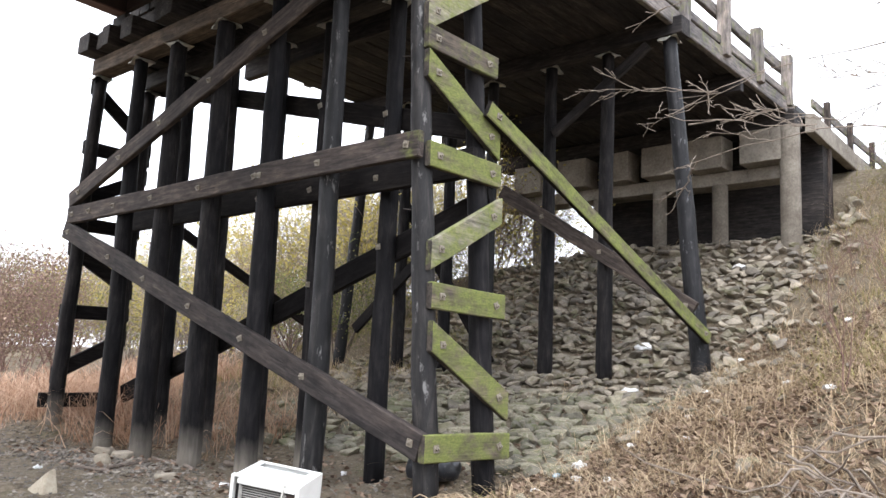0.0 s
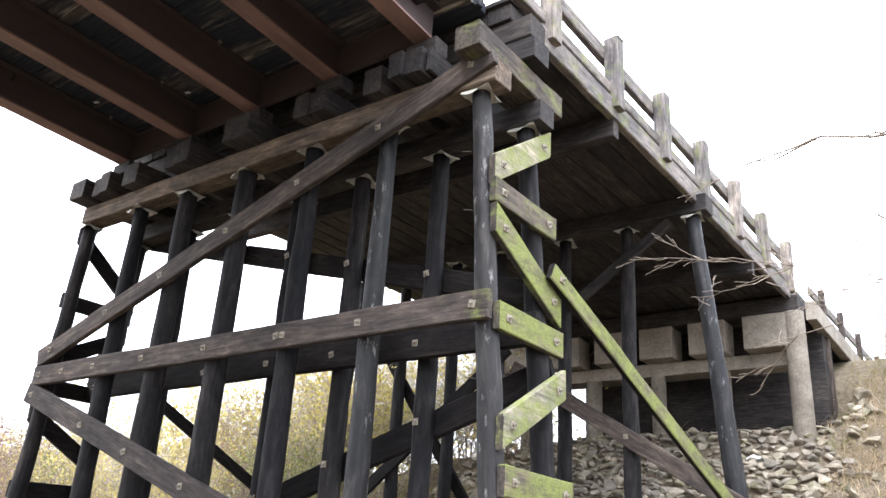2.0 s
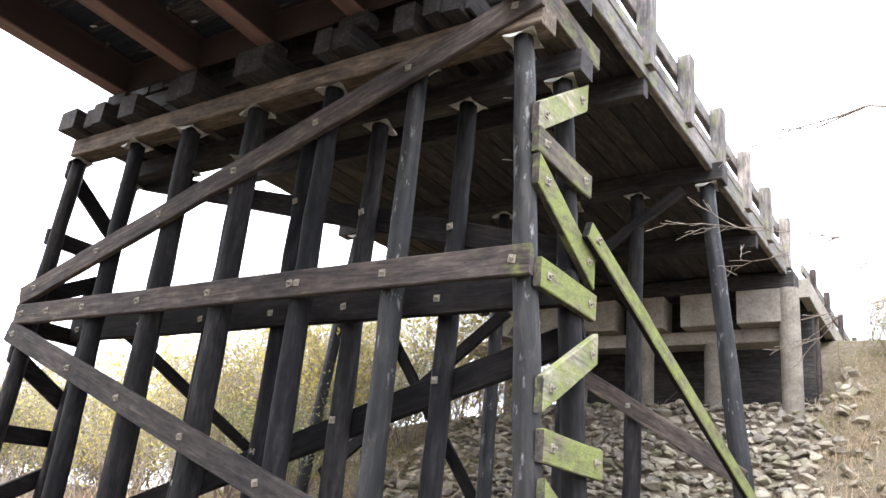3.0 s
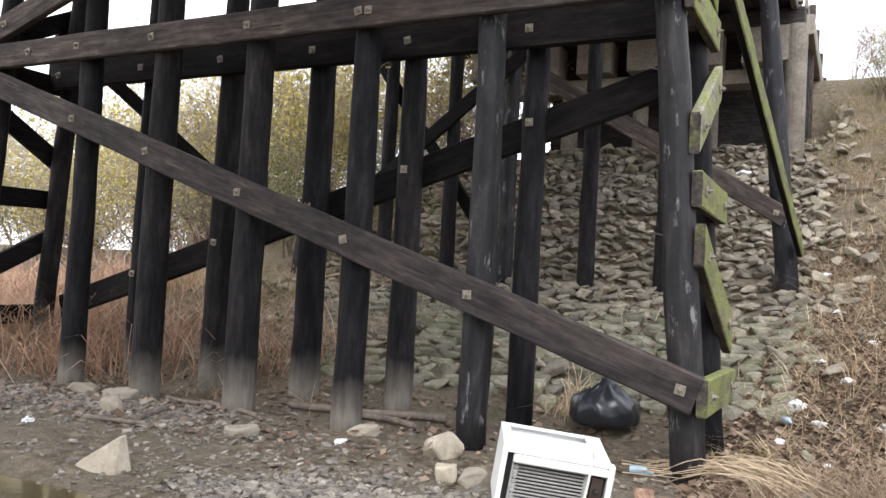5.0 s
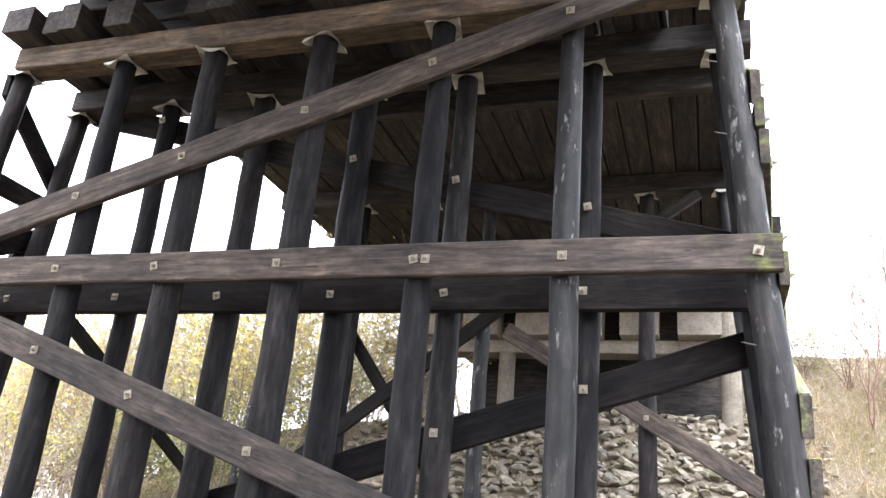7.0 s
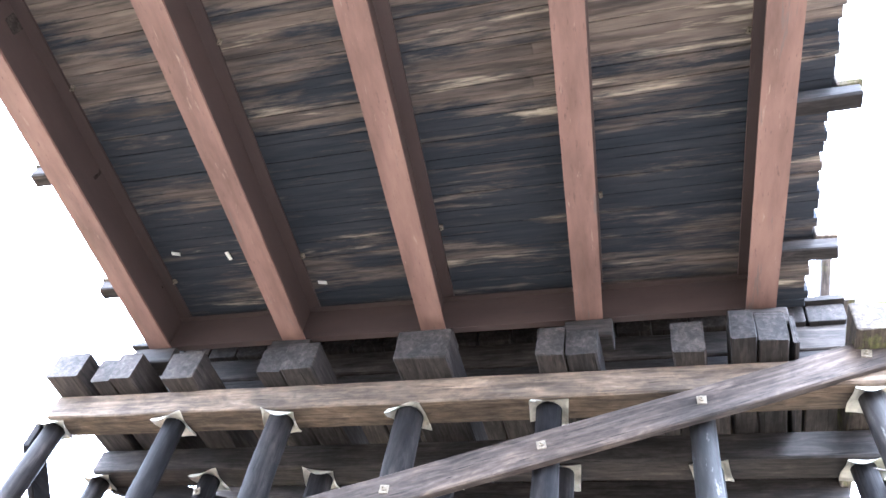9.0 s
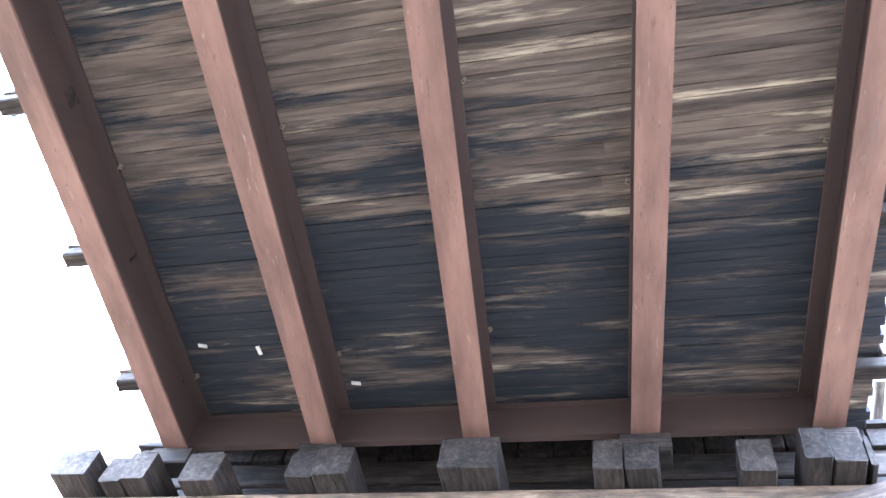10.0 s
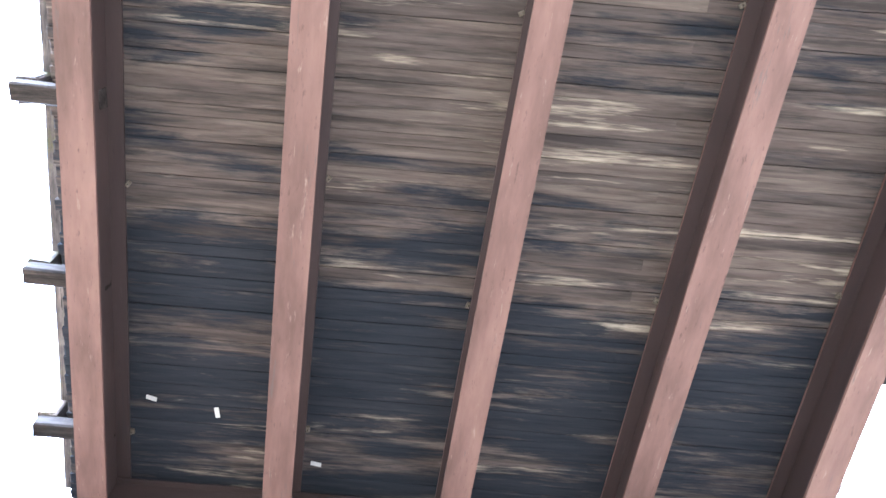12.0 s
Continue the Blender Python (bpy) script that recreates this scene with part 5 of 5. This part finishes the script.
spread_out(plant("tall_brush", "tall brush of thin pale upright stems with yellow-green leaves", "bush", "tall brush beyond the trestle", 67, 3.6, 0.018, 2, 0.32, 5, 16, TWIG, YELLOW, 1, 0.052, sides=3, lspread=0.14),
           [(-9.0, 7.2, 0, 0.85), (-10.6, 8.6, 70, 0.9), (-12.4, 8.2, 140, 0.95), (-14.0, 9.6, 210, 1.0), (-11.4, 11.2, 280, 1.0), (-8.2, 10.4, 350, 0.9), (-9.6, 13.0, 60, 1.0), (-16.4, 10.6, 130, 1.0), (-13.6, 12.6, 200, 1.05), (-7.0, 12.4, 270, 0.9), (-18.6, 9.0, 340, 0.95), (-12.0, 5.6, 50, 0.7), (-15.4, 6.4, 120, 0.75), (-18.0, 6.2, 190, 0.75), (-21.0, 8.0, 260, 0.9), (-8.4, 8.6, 25, 0.8)])
spread_out(plant("bare_tree", "slender bare grey tree", "tree", "bare trees in the distance", 53, 7.0, 0.09, 3, 0.45, 5, 1, BARK, None, sides=3, first=0.3),
           [(-12, 22, 0, 1.0), (-17, 24, 80, 1.1), (-24, 22, 160, 1.0), (-31, 24, 240, 1.2), (-40, 20, 300, 1.1), (-9, 26, 30, 1.0), (5, 24, 90, 0.9), (9, 22, 200, 0.9)])
spread_out(plant("sapling", "thin bare reddish sapling on the embankment", "tree", "saplings on the embankment", 59, 2.6, 0.02, 2, 0.3, 6, 2, RUSSET, None, sides=3),
           [(2.9, 8.5, 0, 1.0), (3.6, 9.5, 90, 1.1), (4.4, 7.0, 150, 0.8), (2.5, 11.0, 200, 0.9), (3.9, 4.2, 250, 0.55), (3.2, 2.8, 20, 0.5), (4.3, 1.5, 70, 0.5)])


def bare_limb(name, label, seed, start, end, rad, kids, sub, droop=0.05, bend=0.15):
    """A bare limb that reaches from start to end, with side twigs."""
    rr, limbs = random.Random(seed), []
    start, end = Vector(start), Vector(end)

    def run(p, q, rad, level):
        n, d = 8, q - p
        side = Vector((rr.gauss(0, 1), rr.gauss(0, 1), rr.gauss(0, 1))) * d.length * bend * 0.25
        pts = [p + d * (i / n) + side * math.sin(math.pi * i / n) + Vector((rr.gauss(0, 1), rr.gauss(0, 1), rr.gauss(0, 1))) * d.length * 0.012 for i in range(n + 1)]
        limbs.append((pts, [rad * (1 - 0.8 * i / n) for i in range(n + 1)]))
        if level < 3:
            for _ in range(kids if level == 0 else sub):
                i = rr.randint(1, n - 1)
                nd = d.normalized() + Vector((rr.gauss(0, 0.45), rr.gauss(0, 0.5), rr.gauss(0, 0.4) + 0.05))
                run(pts[i], pts[i] + nd.normalized() * d.length * rr.uniform(0.2, 0.45), max(0.003, rad * 0.5), level + 1)

    run(start, end, rad, 0)
    return limbs


def limb_tree(name, label, at, stems, bark, category="tree"):
    t = thing(name, at, label, category)
    height = max(s[1][2] for s in stems)
    trunk = [Vector(at) + Vector((0.06 * math.sin(i), 0.05 * math.cos(2 * i), (height - at[2]) * i / 8)) for i in range(9)]
    attach("trunk", limb_mesh("trunk", [(trunk, [0.06 - 0.005 * i for i in range(9)])], bark, 8), Matrix(), t)
    for seed, start, end, rad, kids, sub in stems:
        p = min(trunk, key=lambda q: abs(q.z - start[2]))
        attach("branch", limb_mesh("branch", bare_limb("", "", seed, p, end, rad, kids, sub), bark, 4), Matrix(), t)
    return t


limb_tree("bare_tree", "bare tree with long pale twigs reaching over the bank", (5.2, 1.8, ground_z(5.2, 1.8) - 0.1),
          ((2, (5.2, 1.8, 4.1), (1.65, 2.6, 4.45), 0.013, 7, 3), (24, (5.2, 1.8, 3.3), (1.9, 1.65, 3.35), 0.011, 6, 3), (23, (5.2, 1.8, 3.9), (2.4, 2.3, 4.0), 0.010, 6, 3), (31, (5.2, 1.8, 5.2), (1.45, 3.05, 6.05), 0.03, 4, 2), (33, (5.2, 1.8, 5.4), (2.9, 2.3, 5.5), 0.022, 4, 2)), LIMB)

t = thing("fallen_reeds", (0.6, 0.0, ground_z(0.6, 0.0)), "bundle of long pale dry stalks fallen on the bank", "reeds")
for i in range(46):
    ex, ey = r.gauss(0.12, 0.2), r.gauss(0.3, 0.16)
    sx, sy = r.gauss(1.05, 0.12), r.gauss(-0.2, 0.12)
    pts = []
    for k in range(8):
        s = k / 7
        px, py = sx + (ex - sx) * s + 0.03 * math.sin(5 * s + i), sy + (ey - sy) * s + 0.03 * math.cos(4 * s + 2 * i)
        pts.append(Vector((px, py, ground_z(px, py) + 0.05 + 0.11 * math.sin(math.pi * min(1, s * 1.15)) * (0.4 + (i % 7) / 7))))
    attach("stalk", limb_mesh("stalk", [(pts, [0.005, 0.005, 0.005, 0.005, 0.0045, 0.004, 0.004, 0.004])], REED, 4), Matrix(), t)
t = thing("reed_tuft", (-1.0, 1.5, ground_z(-1.0, 1.5)), "tuft of broken tan stalks beside the bag", "reeds")
for i in range(34):
    a, L = r.uniform(0, 6.28), r.uniform(0.2, 0.5)
    bx, by = r.gauss(-1.0, 0.09), r.gauss(1.5, 0.07)
    lean = r.uniform(0.1, 0.7)
    pts = [Vector((bx + math.cos(a) * L * lean * s * s + 0.1 * s, by + math.sin(a) * L * lean * s * s, ground_z(bx, by) + L * s * (1.1 - 0.5 * lean * s))) for s in (0, 0.25, 0.5, 0.75, 1)]
    attach("stalk", limb_mesh("stalk", [(pts, [0.006, 0.006, 0.005, 0.005, 0.004])], REED, 4), Matrix(), t)

# brush heap beside the walk
t = thing("brush_pile", (3.9, 0.0, ground_z(3.9, 0)), "heap of dead brown branches and stalks", "brush pile")
for i in range(60):
    a, x, y = r.uniform(0, 6.28), r.gauss(3.9, 0.45), r.gauss(0.0, 0.5)
    L, z = r.uniform(0.3, 0.9), ground_z(x, y) + r.uniform(0.03, 0.3)
    pts = [Vector((x + math.cos(a) * L * s, y + math.sin(a) * L * s, z + 0.1 * math.sin(3 * s + i) + s * r.uniform(-0.12, 0.2))) for s in (-0.5, -0.25, 0, 0.25, 0.5)]
    attach("branch", limb_mesh("branch", [(pts, [0.014, 0.012, 0.01, 0.008, 0.004])], LIMB if i % 3 else BARK, 4), Matrix(), t)

# ---- deck pieces, last ----
rr = random.Random(77)
board_meshes = [timber_mesh("deck_board", L, 0.0895, 0.13, DECK, 0.004, 0.003, 900 + i) for i, L in enumerate((6.52, 6.51, 6.53, 4.4, 2.15, 3.3, 3.23))]
y, i = 0.42, 0
while y > Y_FAR:
    x0 = skew_x(-6.90, y) + rr.uniform(-0.018, 0.018)
    z = 7.244 + abs(rr.gauss(0, 0.006))
    pieces = ((x0, board_meshes[rr.randint(0, 2)]),) if i % 3 == 0 else (((x0, board_meshes[3]), (x0 + 4.388, board_meshes[4])) if i % 3 == 1 else ((x0, board_meshes[5]), (x0 + 3.288, board_meshes[6])))
    for px, me in pieces:
        attach("deck_board", me, pose(px, y, z + abs(rr.gauss(0, 0.003)), rr.gauss(0, 0.6), 0, 0), span)
    y -= 0.0905
    i += 1
for tx, ty, rz in ((-6.14, -0.84, 10), (-4.77, -0.31, 5), (-4.95, -0.42, 40), (-5.6, -0.75, 80)):
    tv, tf = [], []
    box_part(tv, tf, (-0.045, -0.018, -0.006), (0.045, 0.018, 0.004))
    attach("tag", mesh_from("tag", tv, tf, LITTER), pose(tx, ty, 7.172, 0, 6, rz), span, "small pale scrap stuck under the boards")
pm = [timber_mesh("deck_plank", 7.34, 0.19, 0.06, STRINGER, 0.006, 0.005, 950 + i) for i in range(3)]
y = 0.55
while y < 11.4:
    attach("deck_plank", pm[int(y * 10) % 3], pose(-7.4, y, 7.265 + rr.gauss(0, 0.004)), approach)
    y += 0.198
